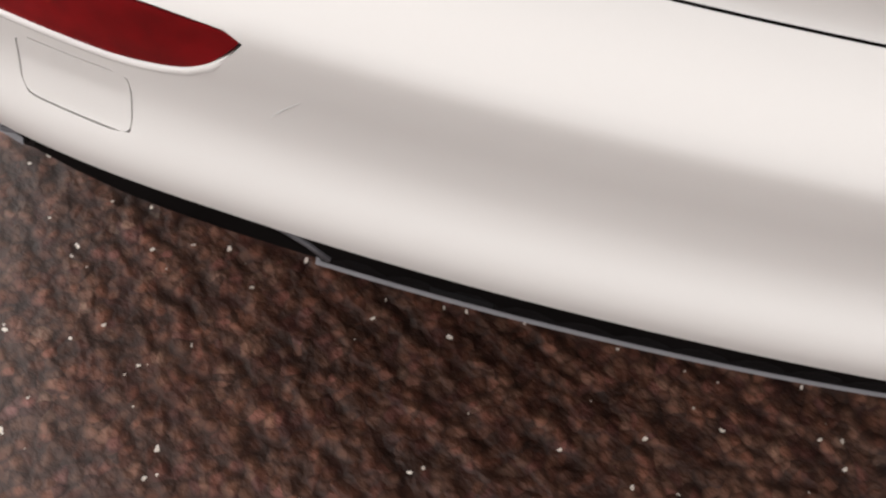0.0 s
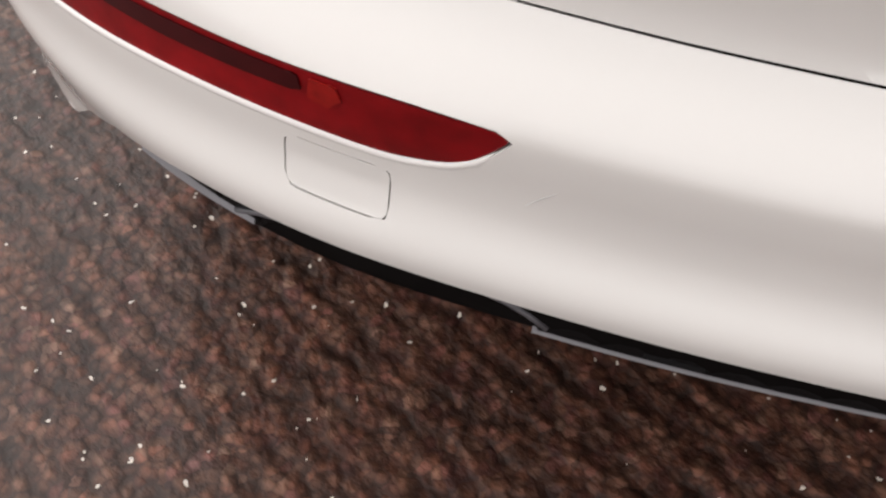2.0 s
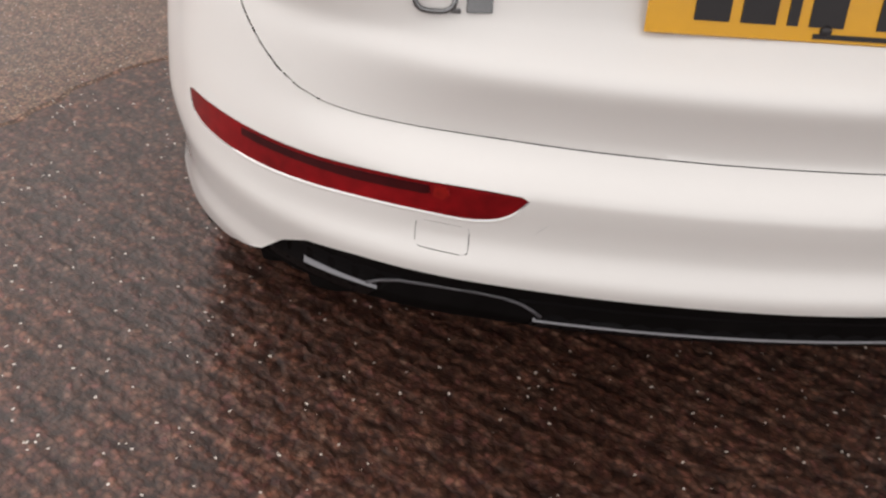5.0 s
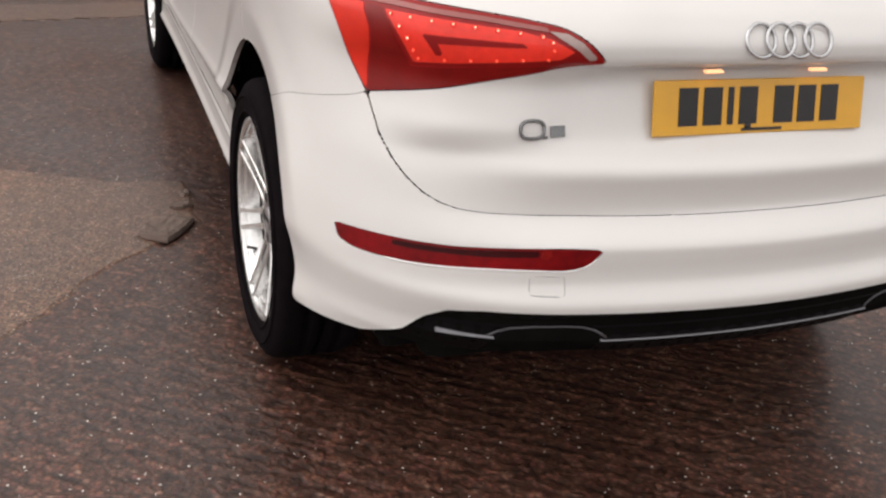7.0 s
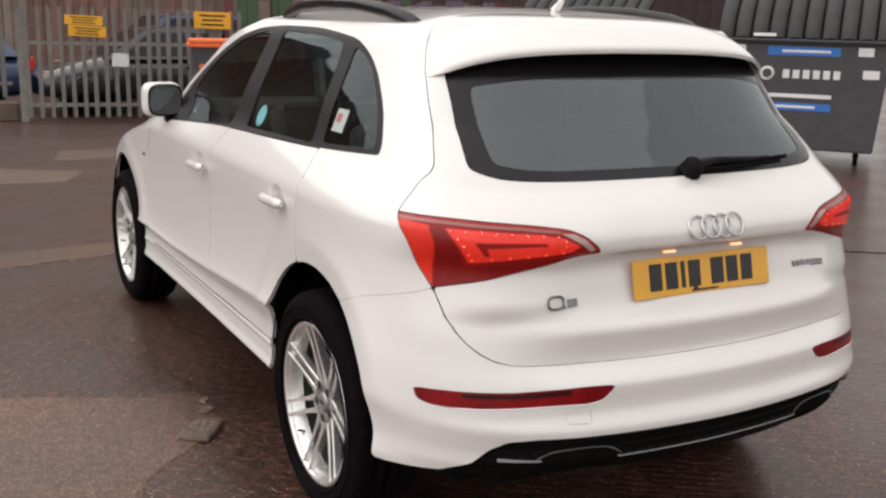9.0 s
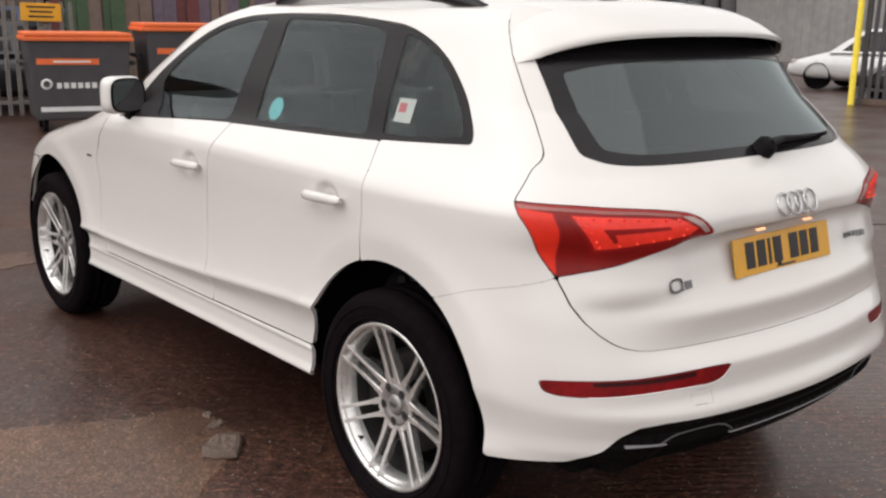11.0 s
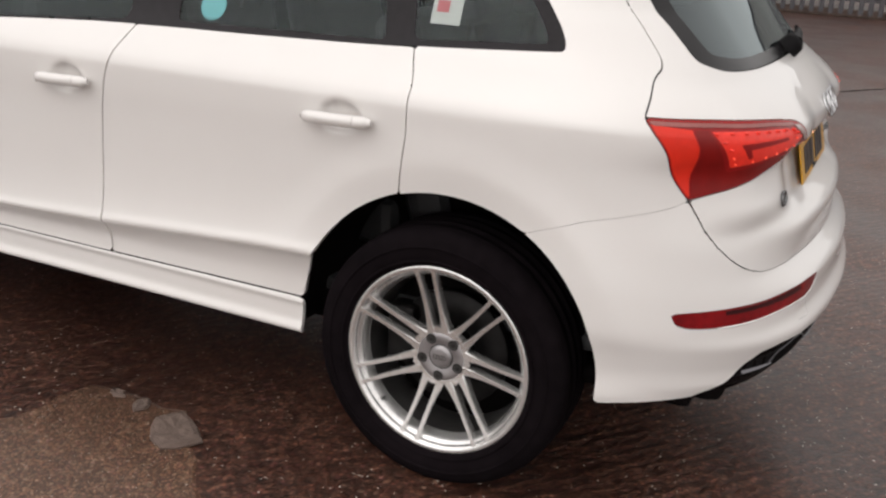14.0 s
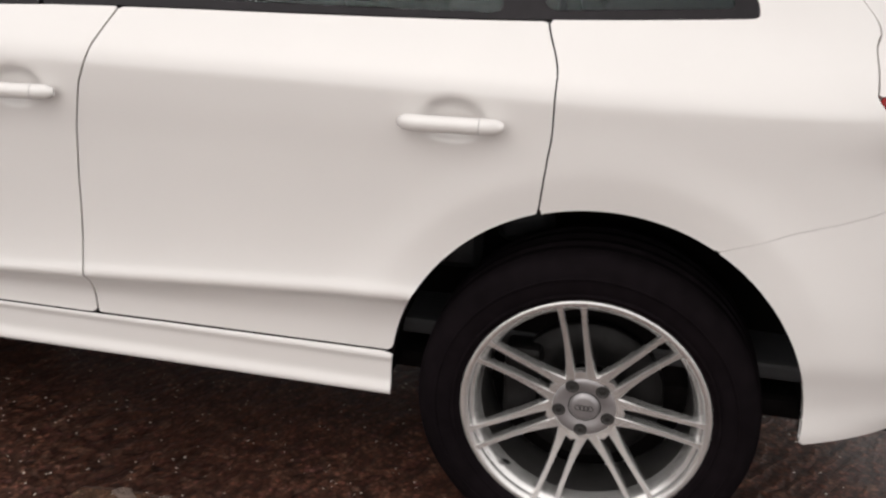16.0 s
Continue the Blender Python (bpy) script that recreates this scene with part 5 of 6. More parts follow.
for x in (-0.37, 0.37):
    seat(x, 1.10, 0.50, 1.345)
for x in (-0.42, 0.0, 0.42):
    seat(x, 0.28, 0.40, 1.30)
box("dashboard", (1.40, 0.50, 0.36), pose(0, 1.86, 1.01), CABIN, car, 0.09, 3)
box("cabin_floor", (1.50, 2.6, 0.04), pose(0, 0.75, 0.45), CABIN, car, 0.01)
box("load_cover", (1.20, 0.62, 0.02), pose(0, -0.22, 1.06), CABIN, car, 0.006)
ringp = [pose(0.37, 1.60, 1.06, 65) @ Vector((0.185 * math.cos(a), 0.185 * math.sin(a), 0)) for a in np.linspace(0, 2 * math.pi, 33)]
steer = part("steering_wheel", *tube(ringp, 0.014, 8), SEAT, car)
box("steering_boss", (0.32, 0.07, 0.03), pose(0.37, 1.60, 1.06, 65), SEAT, steer, 0.012)
box("interior_mirror", (0.22, 0.03, 0.07), pose(0, 1.36, 1.47), CABIN, car, 0.014)

# stickers on the glass
for (y, z), r, mat, nm, lab in (((0.797, 1.221), 0.043, CYAN, "window_sticker", "round turquoise sticker"),):
    m = skin_frame(u_side(y, z), z, -0.0055)
    pts = [m @ Vector((r * math.cos(a), r * math.sin(a), 0)) for a in np.linspace(0, 2 * math.pi, 32, endpoint=False)]
    part(nm, pts, [tuple(range(32))], mat, car, lab, False)
m = skin_frame(u_side(0.075, 1.272), 1.272, -0.0045)
paper = box("window_paper", (0.082, 0.076, 0.001), m, PAPER, car, 0, 1, "small white printed paper")
box("paper_print", (0.034, 0.030, 0.0006), m @ Matrix.Translation((-0.012, 0.008, 0.0014)), PINK_INK, paper)

scratch = [Vector(skin(u_rear(x, z), z)) for x, z in ((0.367, 0.590), (0.359, 0.599), (0.350, 0.609))]
part("scuff_mark", *tube(scratch, [0.0002, 0.0006, 0.0002], 6), SCUFF, bumper, "thin grey scratch")


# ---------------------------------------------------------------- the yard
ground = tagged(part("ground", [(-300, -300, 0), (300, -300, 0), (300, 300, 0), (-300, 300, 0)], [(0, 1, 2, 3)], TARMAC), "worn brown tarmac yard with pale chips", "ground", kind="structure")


def flat_patch(name, outline, z, mat, label, thick=0.012, wobble=0.02):
    """A thin slab with a broken outline."""
    rnd = random.Random(len(outline) * 7 + 3)
    pts = []
    for i, a in enumerate(outline):
        b = outline[(i + 1) % len(outline)]
        n = max(2, int(math.hypot(b[0] - a[0], b[1] - a[1]) / 0.06))
        for k in range(n):
            t = k / n
            pts.append((a[0] + (b[0] - a[0]) * t + rnd.uniform(-wobble, wobble), a[1] + (b[1] - a[1]) * t + rnd.uniform(-wobble, wobble)))
    n = len(pts)
    mx, my = sum(q[0] for q in pts) / n, sum(q[1] for q in pts) / n
    away = [(x - mx, y - my, math.hypot(x - mx, y - my) + 1e-6) for x, y in pts]
    v = [(x, y, z) for x, y in pts] + [(x + 0.035 * dx / d, y + 0.035 * dy / d, z - thick) for (x, y), (dx, dy, d) in zip(pts, away)]
    f = [tuple(range(n))] + [(i, (i + 1) % n, n + (i + 1) % n, n + i) for i in range(n)]
    return tagged(part(name, v, f, mat, None, "", False), label, "paving", kind="structure")


flat_patch("concrete_patch", [(-0.955, 1.18), (-0.955, 0.84), (-1.11, 0.67), (-1.35, 0.43), (-1.63, 0.0), (-2.4, -0.75), (-4.6, 0.8), (-3.2, 2.2), (-1.66, 1.43), (-1.25, 1.24)], 0.004, PATCH, "worn greenish concrete repair patch", 0.01, 0.018)

flat_patch("pale_patch", [(-2.3, 7.1), (-1.15, 7.2), (-0.60, 7.1), (-0.32, 7.7), (-1.05, 8.1), (-2.2, 8.2)], 0.004, PALE_PATCH, "pale worn concrete patch in the tarmac", 0.01)
flat_patch("pale_patch", [(-0.45, 8.6), (0.2, 8.7), (0.35, 9.3), (-0.3, 9.35)], 0.004, PALE_PATCH, "small pale concrete patch in the tarmac", 0.01)
flat_patch("trench_patch", [(-7.0, 3.2), (-1.3, 3.80), (-0.65, 3.92), (-0.6, 4.28), (-1.25, 4.20), (-7.0, 3.7)], 0.004, PATCH, "greenish concrete trench repair across the yard", 0.01)
flat_patch("yard_crack", [(3.2, 2.6), (6.5, 0.27), (7.2, -0.24), (10.0, -2.2), (10.0, -2.23), (7.2, -0.275), (6.5, 0.235), (3.2, 2.57)], 0.003, CRACK, "thin dark crack in the tarmac", 0.003, 0.008)


def rubble(x, y, size, turn, seed, label):
    """A flat broken piece of concrete with an angular, pitted top."""
    rnd = random.Random(seed)
    n = 11
    rings = []
    outline = [(math.cos(a), math.sin(a), rnd.uniform(0.78, 1.12)) for a in np.linspace(0, 2 * math.pi, n, endpoint=False)]
    for k, h in ((1.0, 0.0), (1.02, 0.35), (0.93, 0.82), (0.70, 1.0), (0.35, 0.94), (0.0, 0.9)):
        rings.append([Vector((c * r * size[0] * k, s * r * size[1] * k, size[2] * (h + (rnd.uniform(-0.12, 0.12) if h > 0.5 else 0.0)))) for c, s, r in outline])
    m = pose(x, y, 0.003, 0, 0, turn)
    v = [m @ p for ring in rings for p in ring]
    f = [(i * n + j, i * n + (j + 1) % n, (i + 1) * n + (j + 1) % n, (i + 1) * n + j) for i in range(len(rings) - 1) for j in range(n)]
    return tagged(part("concrete_lump", v, f, PALE_STONE, None, "", False), label, "rubble", "rubble beside the car")


rubble(-1.062, 0.757, (0.118, 0.076, 0.022), 52, 3, "flat broken lump of pinkish concrete lying on tarmac")
rubble(-0.985, 0.955, (0.040, 0.024, 0.014), 20, 5, "small broken chip of concrete lying on tarmac")
rubble(-0.962, 1.07, (0.032, 0.020, 0.010), 70, 8, "small broken chip of concrete lying on tarmac")


def palisade(name, a, b, tall, pitch, mat, label, w=0.062, rails=None, foot=0.0):
    """A steel fence of pointed pales on two rails."""
    rails = rails or (0.30, tall - 0.28)
    f = thing(name, label, "fence")
    a, b = Vector(a), Vector(b)
    d = (b - a)
    length = d.length
    ang = math.degrees(math.atan2(d.y, d.x))
    prof = [(-w / 2, 0.0), (-w / 2 + 0.012, -0.012), (-0.008, -0.004), (0.008, -0.004), (w / 2 - 0.012, -0.012), (w / 2, 0.0)]
    v, fc = [], []
    for z in (foot + 0.06, tall - 0.09):
        v += [(x, y, z) for x, y in prof]
    for i in range(5):
        fc.append((i, i + 1, 7 + i, 6 + i))
    v += [(-0.016, -0.006, tall), (0.0, -0.004, tall - 0.03), (0.016, -0.006, tall)]
    fc += [(6, 7, 8, 13, 12), (8, 9, 13), (9, 10, 11, 14, 13)]
    v2 = [(x, y + 0.004, z) for x, y, z in v]
    n = len(v)
    me = bpy.data.meshes.new("pale")
    me.from_pydata(v + v2, [], fc + [tuple(n + i for i in q[::-1]) for q in fc])
    me.materials.append(mat)
    for i in range(int(length / pitch)):
        o = new("pale", me)
        o.parent = f
        p = a + d * ((i + 0.5) * pitch / length)
        o.matrix_local = pose(p.x, p.y, 0, random.uniform(-0.6, 0.6), random.uniform(-0.8, 0.8), ang)
    for z in rails:
        mid = (a + b) / 2
        box("rail", (length, 0.05, 0.05), pose(mid.x - 0.03 * math.sin(radians(ang)), mid.y + 0.03, z, 0, 0, ang), mat, f)
    for i in range(int(length / 2.75) + 1):
        p = a + d * (i * 2.75 / length)
        box("post", (0.10, 0.055, tall - 0.05 - foot), pose(p.x, p.y + 0.06, (tall - 0.05 + foot) / 2, 0, 0, ang), mat, f)
    return f


palisade("palisade_fence", (-9, 13.75, 0), (-0.35, 13.25, 0), 1.72, 0.16, GALV, "galvanised steel palisade fence on a low concrete kerb", rails=(0.52, 1.16), foot=0.26)
palisade("palisade_fence", (-0.25, 12.75, 0), (3.0, 12.32, 0), 1.66, 0.152, GALV, "galvanised steel palisade fence with yellow warning signs", rails=(0.24, 1.13))
palisade("palisade_fence", (16.3, 7.2, 0), (15.9, -9.0, 0), 2.3, 0.165, FENCE_GREY, "dark grey steel palisade fence along the yard", 0.086)
tagged(box("fence_kerb", (8.75, 0.50, 0.26), pose(-4.68, 13.43, 0.13, 0, 0, -3.3), PALE_STONE, None, 0.02), "low pale concrete kerb under the fence", "kerb", kind="structure")
tagged(box("fence_kerb", (0.25, 16.5, 0.12), pose(16.4, -0.9, 0.06), PALE_STONE, None, 0.02), "low concrete kerb under the fence", "kerb", kind="structure")
post = thing("gate_post", "yellow painted steel gate post", "post")
part("post_tube", *tube([(16.1, 7.35, 0), (16.1, 7.35, 2.6)], 0.06, 16), POST_YELLOW, post)
part("post_cap", *tube([(16.1, 7.35, 2.6), (16.1, 7.35, 2.63)], [0.065, 0.03], 16), POST_YELLOW, post)
rag = thing("fence_litter", "grey crumpled sheet caught on the fence", "litter")
bm = bmesh.new()
bmesh.ops.create_grid(bm, x_segments=12, y_segments=12, size=0.24)
for v in bm.verts:
    v.co.z = 0.05 * noise.noise(v.co * 9)
bmesh.ops.transform(bm, verts=bm.verts, matrix=pose(16.15, 5.9, 0.62, 90, 0, -90))
bm_part("sheet", bm, FENCE_GREY, rag)


def sign(x, y, z, w, h, tilt):
    s = thing("warning_sign", "yellow warning sign with unreadable dark print on the fence", "sign", group="warning signs")
    box("sign_plate", (w, 0.01, h), pose(x, y, z, 0, tilt, -7), SIGN_YELLOW, s, 0.003, 1)
    for k, (dz, ww) in enumerate(((0.28, 0.7), (0.02, 0.55), (-0.25, 0.62))):
        box("print_bar", (w * ww, 0.004, h * 0.1), pose(x, y, z, 0, tilt, -7) @ Matrix.Translation((0, -0.007, dz * h)), PLATE_INK, s)
    return s


sign(0.59, 12.575, 1.46, 0.52, 0.135, 2)
sign(0.63, 12.565, 1.305, 0.52, 0.15, 3)
sign(2.41, 12.335, 1.50, 0.55, 0.25, 1)
notice = thing("notice_board", "blank grey notice tied to the steel fence", "notice")
box("notice_sheet", (0.24, 0.008, 0.19), pose(1.07, 12.515, 0.90, 0, 1, -7.5), WHITE_PRINT, notice, 0.002, 1)
for dx in (-0.10, 0.10):
    box("notice_tie", (0.012, 0.02, 0.03), pose(1.07 + dx, 12.518 - 0.13 * dx, 0.975, 0, 0, -7.5), GREY_STEEL, notice)


def yard_bin(name, label, x, y, ang, w, d, tall, lid_mat, trim_mat, domed):
    """A wheeled waste container: tapered body, rim, lid, lifting bars, castors, printed bars."""
    b = thing(name, label, "waste bin", pose(x, y, 0, 0, 0, ang))
    bm = bmesh.new()
    add_box(bm, (w, d, tall - 0.16), Matrix.Translation((0, 0, 0.16 + (tall - 0.16) / 2)), 0.03)
    for v in bm.verts:
        k = 1 - 0.10 * (1 - (v.co.z - 0.16) / (tall - 0.16))
        v.co.x *= k
        v.co.y *= k
    bm_part("bin_body", bm, BIN_GREY, b)
    box("bin_rim", (w + 0.08, d + 0.08, 0.05), pose(0, 0, tall - 0.02), trim_mat, b, 0.015)
    if domed:
        # broad curved leaves with a dark groove between each two
        arc = [(-d / 2 - 0.03, 0.02), (-d / 2 - 0.01, 0.10), (-d / 2 + 0.05, 0.22), (-d * 0.34, 0.38), (-d * 0.2, 0.51), (0.0, 0.60), (d * 0.5, 0.62)]
        step_x = w / 10
        for i in range(10):
            v, m = [], len(arc)
            for dx, low in ((0.012, 0.03), (0.026, 0.0), (step_x * 0.55, -0.012), (step_x - 0.026, 0.0), (step_x - 0.012, 0.03)):
                v += [(-w / 2 + step_x * i + dx, yy + low * 0.7, tall + zz - low) for yy, zz in arc]
            part("lid_leaf", v, [(c * m + j, (c + 1) * m + j, (c + 1) * m + j + 1, c * m + j + 1) for c in range(4) for j in range(m - 1)], BIN_LID, b)
        v = [(xx, yy + 0.03, tall + zz - 0.035) for xx in (-w / 2, w / 2) for yy, zz in arc]
        part("bin_lid", v, [(j, m + j, m + j + 1, j + 1) for j in range(m - 1)], BLACK_PLASTIC, b, "dark sloping lid with curved leaves")
        # the highlight on the front lip is put in as a paler bar
        part("rim_highlight", *tube([(-w / 2 - 0.03, -d / 2 - 0.045, tall - 0.005), (w / 2 + 0.03, -d / 2 - 0.045, tall - 0.005)], 0.016, 10), GREY_STEEL, b, "worn steel front bar")
        box("print_bar", (0.26, 0.006, 0.035), pose(-w * 0.22, -d / 2 - 0.035, tall + 0.055, -14), WHITE_PRINT, b)
    else:
        bm = bmesh.new()
        add_box(bm, (w + 0.04, d + 0.06, 0.055), Matrix.Translation((0, 0, tall + 0.033)), 0.025, 3)
        bm_part("bin_lid", bm, lid_mat, b, "bright orange lid")
    for s in (-1, 1):
        part("lifting_bar", *tube([(s * (w / 2 + 0.05), -d * 0.3, tall * 0.72), (s * (w / 2 + 0.05), d * 0.3, tall * 0.72)], 0.03, 10), BIN_LID, b)
        for t in (-1, 1):
            v, f = lathe([(0.001, -0.025), (0.08, -0.025), (0.085, 0.0), (0.08, 0.025), (0.001, 0.025)], 20)
            part("castor", [Vector(p) + Vector((s * w * 0.36, t * d * 0.34, 0.085)) for p in v], f, RUBBER, b)
            box("castor_fork", (0.07, 0.07, 0.12), pose(s * w * 0.36, t * d * 0.34, 0.15), BIN_LID, b)
    face = lambda z: -(d / 2) * (1 - 0.10 * (1 - (z - 0.16) / (tall - 0.16))) - 0.004

    def bar(xx, z, ww, hh, mat, out=0.0):
        box("print_bar", (ww, 0.006, hh), pose(xx, face(z) - out, z), mat, b)

    if domed:
        bar(0.02, tall - 0.13, 0.82, 0.10, BLUE_PRINT)
        bar(0.05, tall - 0.13, 0.55, 0.03, WHITE_PRINT, 0.004)
        v, f = lathe([(0.055, 0.0), (0.085, 0.0), (0.085, 0.006), (0.055, 0.006)], 28)
        part("print_ring", [pose(-0.38, face(tall - 0.40) - 0.004, tall - 0.40, 0, 0, 90) @ Vector(p) for p in v], f, WHITE_PRINT, b)
        for i in range(6):
            bar(-0.16 + 0.115 * i, tall - 0.40, 0.075, 0.10, WHITE_PRINT)
        bar(0.02, tall - 0.66, 0.72, 0.045, WHITE_PRINT)
        bar(0.02, tall - 0.79, 0.72, 0.09, BLUE_PRINT)
        bar(-0.02, tall - 0.79, 0.45, 0.03, WHITE_PRINT, 0.004)
        bar(w * 0.355, tall - 0.12, 0.17, 0.10, WHITE_PRINT)
        bar(w * 0.395, tall - 0.38, 0.18, 0.10, WHITE_PRINT)
        bar(-w * 0.36, tall - 0.12, 0.14, 0.10, WHITE_PRINT)
    else:
        bar(-0.15, tall - 0.30, 0.75, 0.075, BIN_ORANGE)
        bar(-0.10, tall - 0.30, 0.45, 0.022, WHITE_PRINT, 0.004)
        v, f = lathe([(0.04, 0.0), (0.07, 0.0), (0.07, 0.006), (0.04, 0.006)], 28)
        part("print_ring", [pose(-0.42, face(tall - 0.58) - 0.004, tall - 0.58, 0, 0, 90) @ Vector(p) for p in v], f, WHITE_PRINT, b)
        for i in range(6):
            bar(-0.27 + 0.085 * i, tall - 0.60, 0.06, 0.07, WHITE_PRINT)
        bar(-0.08, tall - 0.90, 0.85, 0.06, WHITE_PRINT)
    return b


yard_bin("large_bin", "large charcoal waste bin with ribbed lid and blue labels", 8.1, 6.05, -52, 2.0, 1.25, 1.47, BIN_LID, BIN_LID, True)
yard_bin("large_bin", "large charcoal waste bin with ribbed sloping lid", 7.3, 9.3, -62, 2.0, 1.25, 1.47, BIN_LID, BIN_LID, True)
first = yard_bin("wheeled_bin", "shorter charcoal wheeled bin with orange lid beside the fence", 2.34, 10.96, -14, 1.26, 1.0, 1.20, BIN_ORANGE, BIN_ORANGE, False)
tagged(first, group="orange-lidded bins")
second = yard_bin("wheeled_bin", "charcoal wheeled bin with orange lid and orange label", 2.34 + 1.46, 11.0 - 0.37, -14, 1.34, 1.0, 1.33, BIN_ORANGE, BIN_ORANGE, False)
tagged(second, group="orange-lidded bins")
for i in (2, 3):
    copy_thing(second, pose(2.32 + 1.46 * i, 11.0 - 0.37 * i, 0, 0, 0, -14))


def parked_car(name, label, x, y, ang, mat, length=4.3, tall=1.45):
    """A plain hatchback seen through the fence: lofted body, cabin with pillars, panes, wheels and lamps."""
    c = thing(name, label, "car", pose(x, y, 0, 0, 0, ang), group="parked cars behind the fence")
    belt = min(0.92, tall - 0.38)
    v, f, n = [], [], 12
    stations = np.linspace(-0.5, 0.5, 33)
    for t in stations:
        end = abs(2 * t)
        half = 0.87 * (1 - 0.26 * end**7)
        z0 = 0.20 + 0.10 * end**6
        z1 = belt - (0.22 * step(0.22, 0.5, t) + 0.05 * step(-0.36, -0.5, t)) - 0.10 * end**14
        for k in range(n):
            a = 2 * math.pi * (k + 0.5) / n
            sy, sz = math.copysign(abs(math.cos(a)) ** 0.45, math.cos(a)), math.copysign(abs(math.sin(a)) ** 0.55, math.sin(a))
            v.append((t * length, half * sy, (z0 + z1) / 2 + (z1 - z0) / 2 * sz))
    m = len(stations)
    f = [(i * n + j, (i + 1) * n + j, (i + 1) * n + (j + 1) % n, i * n + (j + 1) % n) for i in range(m - 1) for j in range(n)]
    f += [tuple(range(n)), tuple((m - 1) * n + j for j in range(n))]
    part("body", v, f, mat, c)
    prof = [(-0.44, belt - 0.04), (-0.36, tall - 0.10), (-0.28, tall - 0.02), (-0.12, tall), (0.04, tall - 0.01), (0.10, tall - 0.06), (0.26, belt - 0.05)]
    wide = lambda z: 0.80 - 0.22 * (z - belt) / (tall - belt)
    v = [(t * length, s * wide(z), z) for t, z in prof for s in (-1, -0.5, 0, 0.5, 1)]
    v = [(q[0], q[1], q[2] + (0.03 * (1 - (q[1] / 0.7) ** 2) if q[2] > tall - 0.12 else 0.0)) for q in v]
    part("roof", v, [(i * 5 + j, i * 5 + j + 1, i * 5 + j + 6, i * 5 + j + 5) for i in range(1, 5) for j in range(4)], mat, c)
    part("rear_screen", v, [(j, j + 1, j + 6, j + 5) for j in range(4)], BLACK_GLOSS, c)
    part("windscreen", v, [(25 + j, 26 + j, 31 + j, 30 + j) for j in range(4)], BLACK_GLOSS, c)
    for s in (-1, 1):
        pt = lambda t, z, o=0.0: (t * length, s * (wide(z) + o), z)
        rim = [pt(t, z) for t, z in prof]
        part("side_frame", rim, [tuple(range(len(rim)))], mat, c, "", False)
        hi = tall - 0.07
        for quad in ([(-0.37, belt + 0.02), (-0.09, belt), (-0.09, hi), (-0.32, hi - 0.02)], [(-0.07, belt), (0.19, belt), (0.075, hi - 0.01), (-0.07, hi)]):
            part("side_window", [pt(t, z, 0.006) for t, z in quad], [(0, 1, 2, 3)], BLACK_GLOSS, c, "", False)
    for sx in (-0.31, 0.31):
        for sy in (-1, 1):
            vv, ff = lathe([(0.001, -0.08), (0.19, -0.085), (0.21, -0.10), (0.31, -0.10), (0.32, 0.0), (0.31, 0.09)], 24)
            part("wheel", [pose(sx * length, sy * 0.80, 0.32, 0, 0, 90 * sy) @ Vector(q) for q in vv], ff, RUBBER, c)
    for sy in (-1, 1):
        box("rear_lamp", (0.10, 0.24, 0.20), pose(-0.475 * length, sy * 0.60, belt - 0.16), RED_BRIGHT, c, 0.02)
        box("headlamp", (0.12, 0.28, 0.13), pose(0.465 * length, sy * 0.56, belt - 0.30), CLEAR_LENS, c, 0.02)
    return c


parked_car("parked_car", "dark blue hatchback parked behind the fence", -2.05, 14.9, 180, BLUE_PAINT, 4.4, 1.36)
parked_car("parked_car", "dark grey saloon parked behind the fence", 2.05, 14.3, 181, GREY_PAINT, 4.0, 1.36)
parked_car("parked_car", "blue-grey estate parked behind the grey saloon", 3.0, 16.9, 184, BLUE_PAINT, 4.4, 1.58)
parked_car("parked_car", "dark saloon parked behind the fence", 8.6, 18.4, 190, GREY_PAINT)
parked_car("parked_car", "dark blue saloon parked behind the fence", -6.9, 16.2, 175, BLUE_PAINT)
parked_car("parked_car", "silver-white car parked behind the dark fence", 20.6, 8.8, 95, LIGHT_PAINT, 4.4, 1.45)
parked_car("parked_car", "dark grey car parked behind the dark fence", 18.0, 5.9, 92, GREY_PAINT, 4.4, 1.22)
parked_car("parked_car", "dark grey hatchback parked behind the dark fence", 18.1, 0.9, 88, GREY_PAINT, 4.4, 1.36)
parked_car("parked_car", "dark blue car parked behind the dark fence", 18.2, -4.0, 90, BLUE_PAINT, 4.4, 1.4)

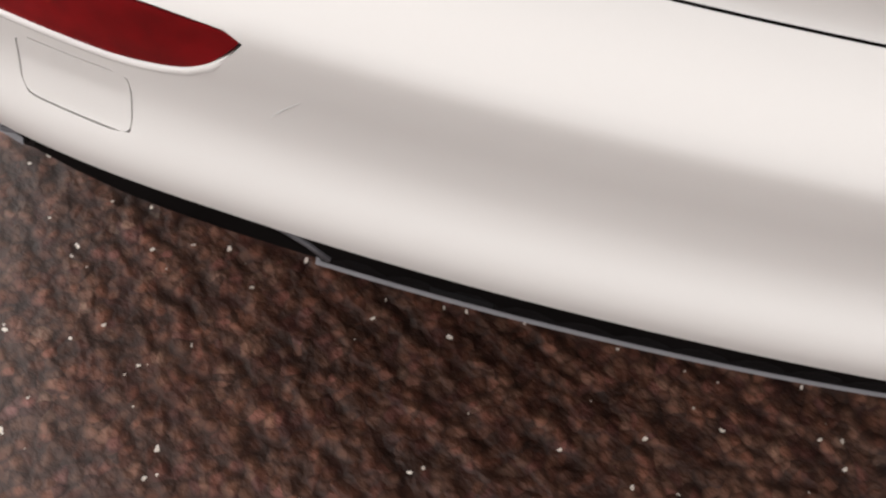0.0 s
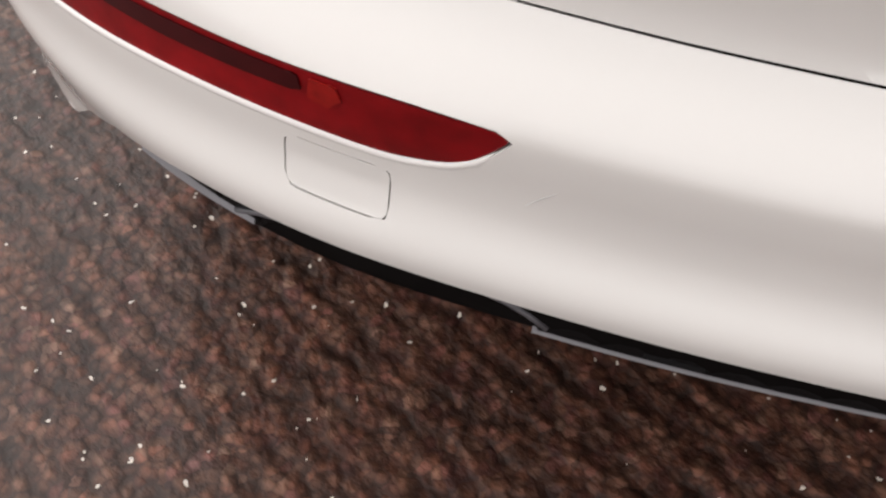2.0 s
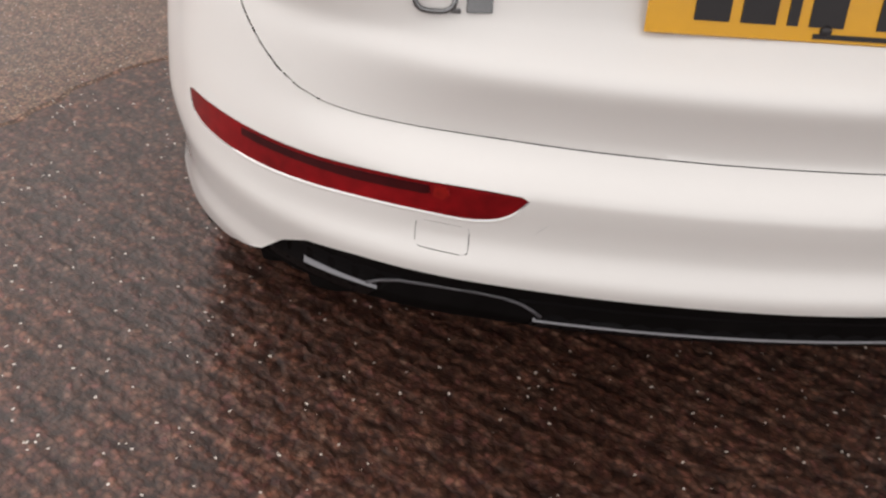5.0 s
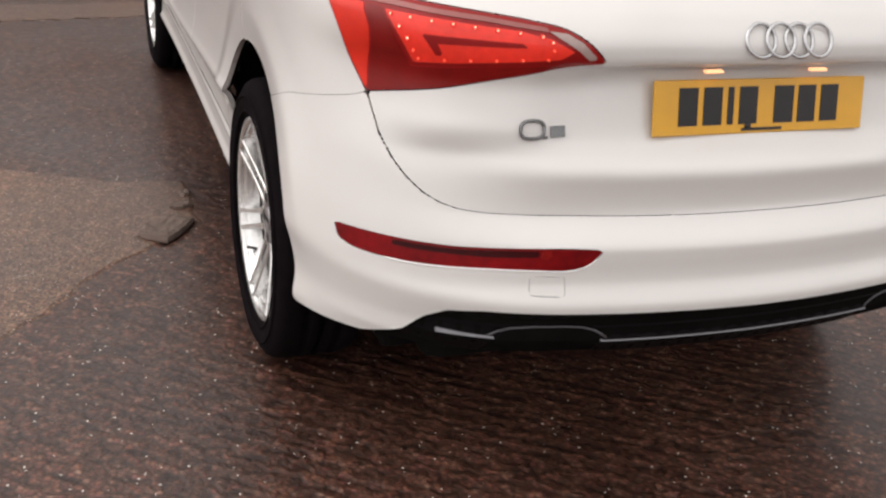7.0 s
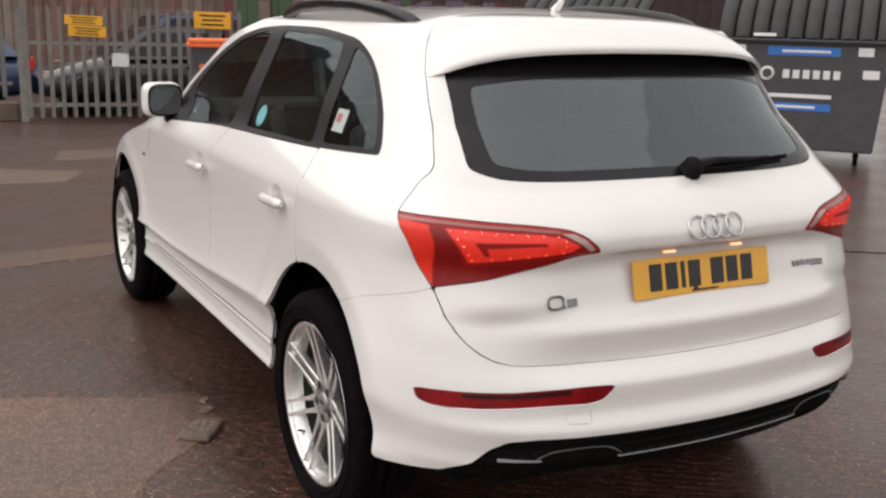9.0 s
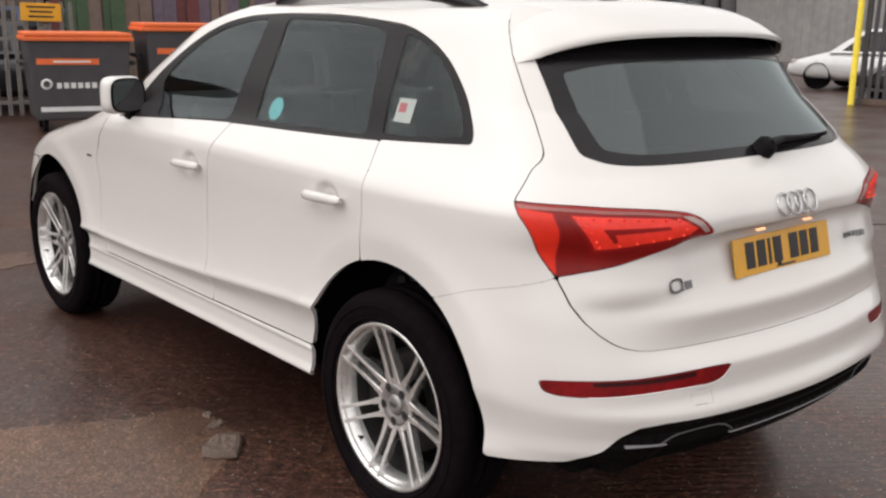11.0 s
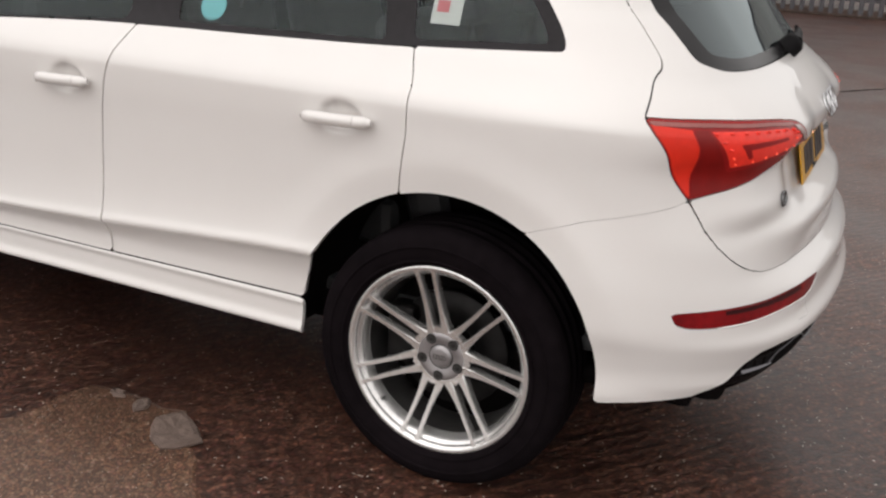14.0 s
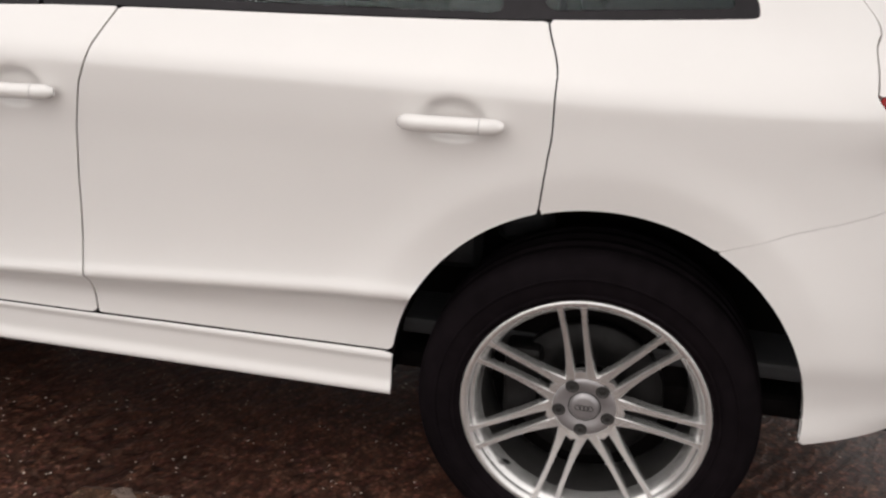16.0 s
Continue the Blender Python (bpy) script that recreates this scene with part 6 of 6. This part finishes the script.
# painted boards stored upright behind the bins
boards = thing("stacked_boards", "upright painted and bare timber boards stored behind bins", "boards")
rnd = random.Random(12)
xb = 2.9
while xb < 8.2:
    wb = rnd.uniform(0.08, 0.22)
    box("board", (wb, 0.04, rnd.uniform(1.75, 2.1)), pose(xb + wb / 2, 13.55 - 0.1 * xb + rnd.uniform(-0.03, 0.03), 0.95, -4, rnd.uniform(-1, 1), -6), rnd.choice([BOARD_RED, BOARD_GREEN, BOARD_MAUVE, BOARD_TAN, BOARD_TAN, BOARD_MAUVE]), boards)
    xb += wb + rnd.uniform(0.0, 0.05)


def shed(name, label, x0, x1, y, tall, mats, pitch, rot=0.0, cx=0.0):
    """A long clad wall with upright ribs, a parapet and a plain return."""
    mat = mats[0]
    s = thing(name, label, "building", pose(cx, 0, 0, 0, 0, rot))
    v, f = [], []
    n = int((x1 - x0) / pitch)
    for i in range(n + 1):
        x = x0 + i * pitch
        for dx, dy in ((0.0, 0.0), (0.35, 0.0), (0.45, -0.09), (0.9, -0.09)):
            for z in (0.0, tall):
                v.append((x + dx * pitch, y + dy, z))
    m = len(v) // 2
    f = [(2 * i, 2 * i + 2, 2 * i + 3, 2 * i + 1) for i in range(m - 1)]
    rnd = random.Random(n)
    for i in range(0, m - 1, 6):
        part("clad_sheet", v[2 * i : 2 * i + 14], f[: min(6, m - 1 - i)], rnd.choice(mats), s, "", False)
    box("parapet", (x1 - x0 + 0.6, 0.4, 0.35), pose((x0 + x1) / 2, y + 0.1, tall + 0.1), GREY_STEEL, s)
    box("side_wall", (0.3, 12, tall), pose(x0 - 0.1, y + 6.2, tall / 2), mat, s)
    box("side_wall", (0.3, 12, tall), pose(x1 + 0.3, y + 6.2, tall / 2), mat, s)
    box("roof", (x1 - x0 + 0.6, 12.4, 0.2), pose((x0 + x1) / 2, y + 6.3, tall), GREY_STEEL, s)
    return s


shed("brown_shed", "brown ribbed industrial shed behind the yard", -20, 7.2, 27, 9.0, [BRICK_WALL, TAN_WALL, BRICK_WALL, RUST_WALL], 0.4)
shed("maroon_shed", "dark maroon clad industrial shed behind the yard", 8.2, 30, 25, 9.0, [DARK_WALL], 0.7)
shed("grey_shed", "pale grey clad building beyond the dark fence", -24, 12, 34, 7.0, [PALE_WALL], 0.7, -90)
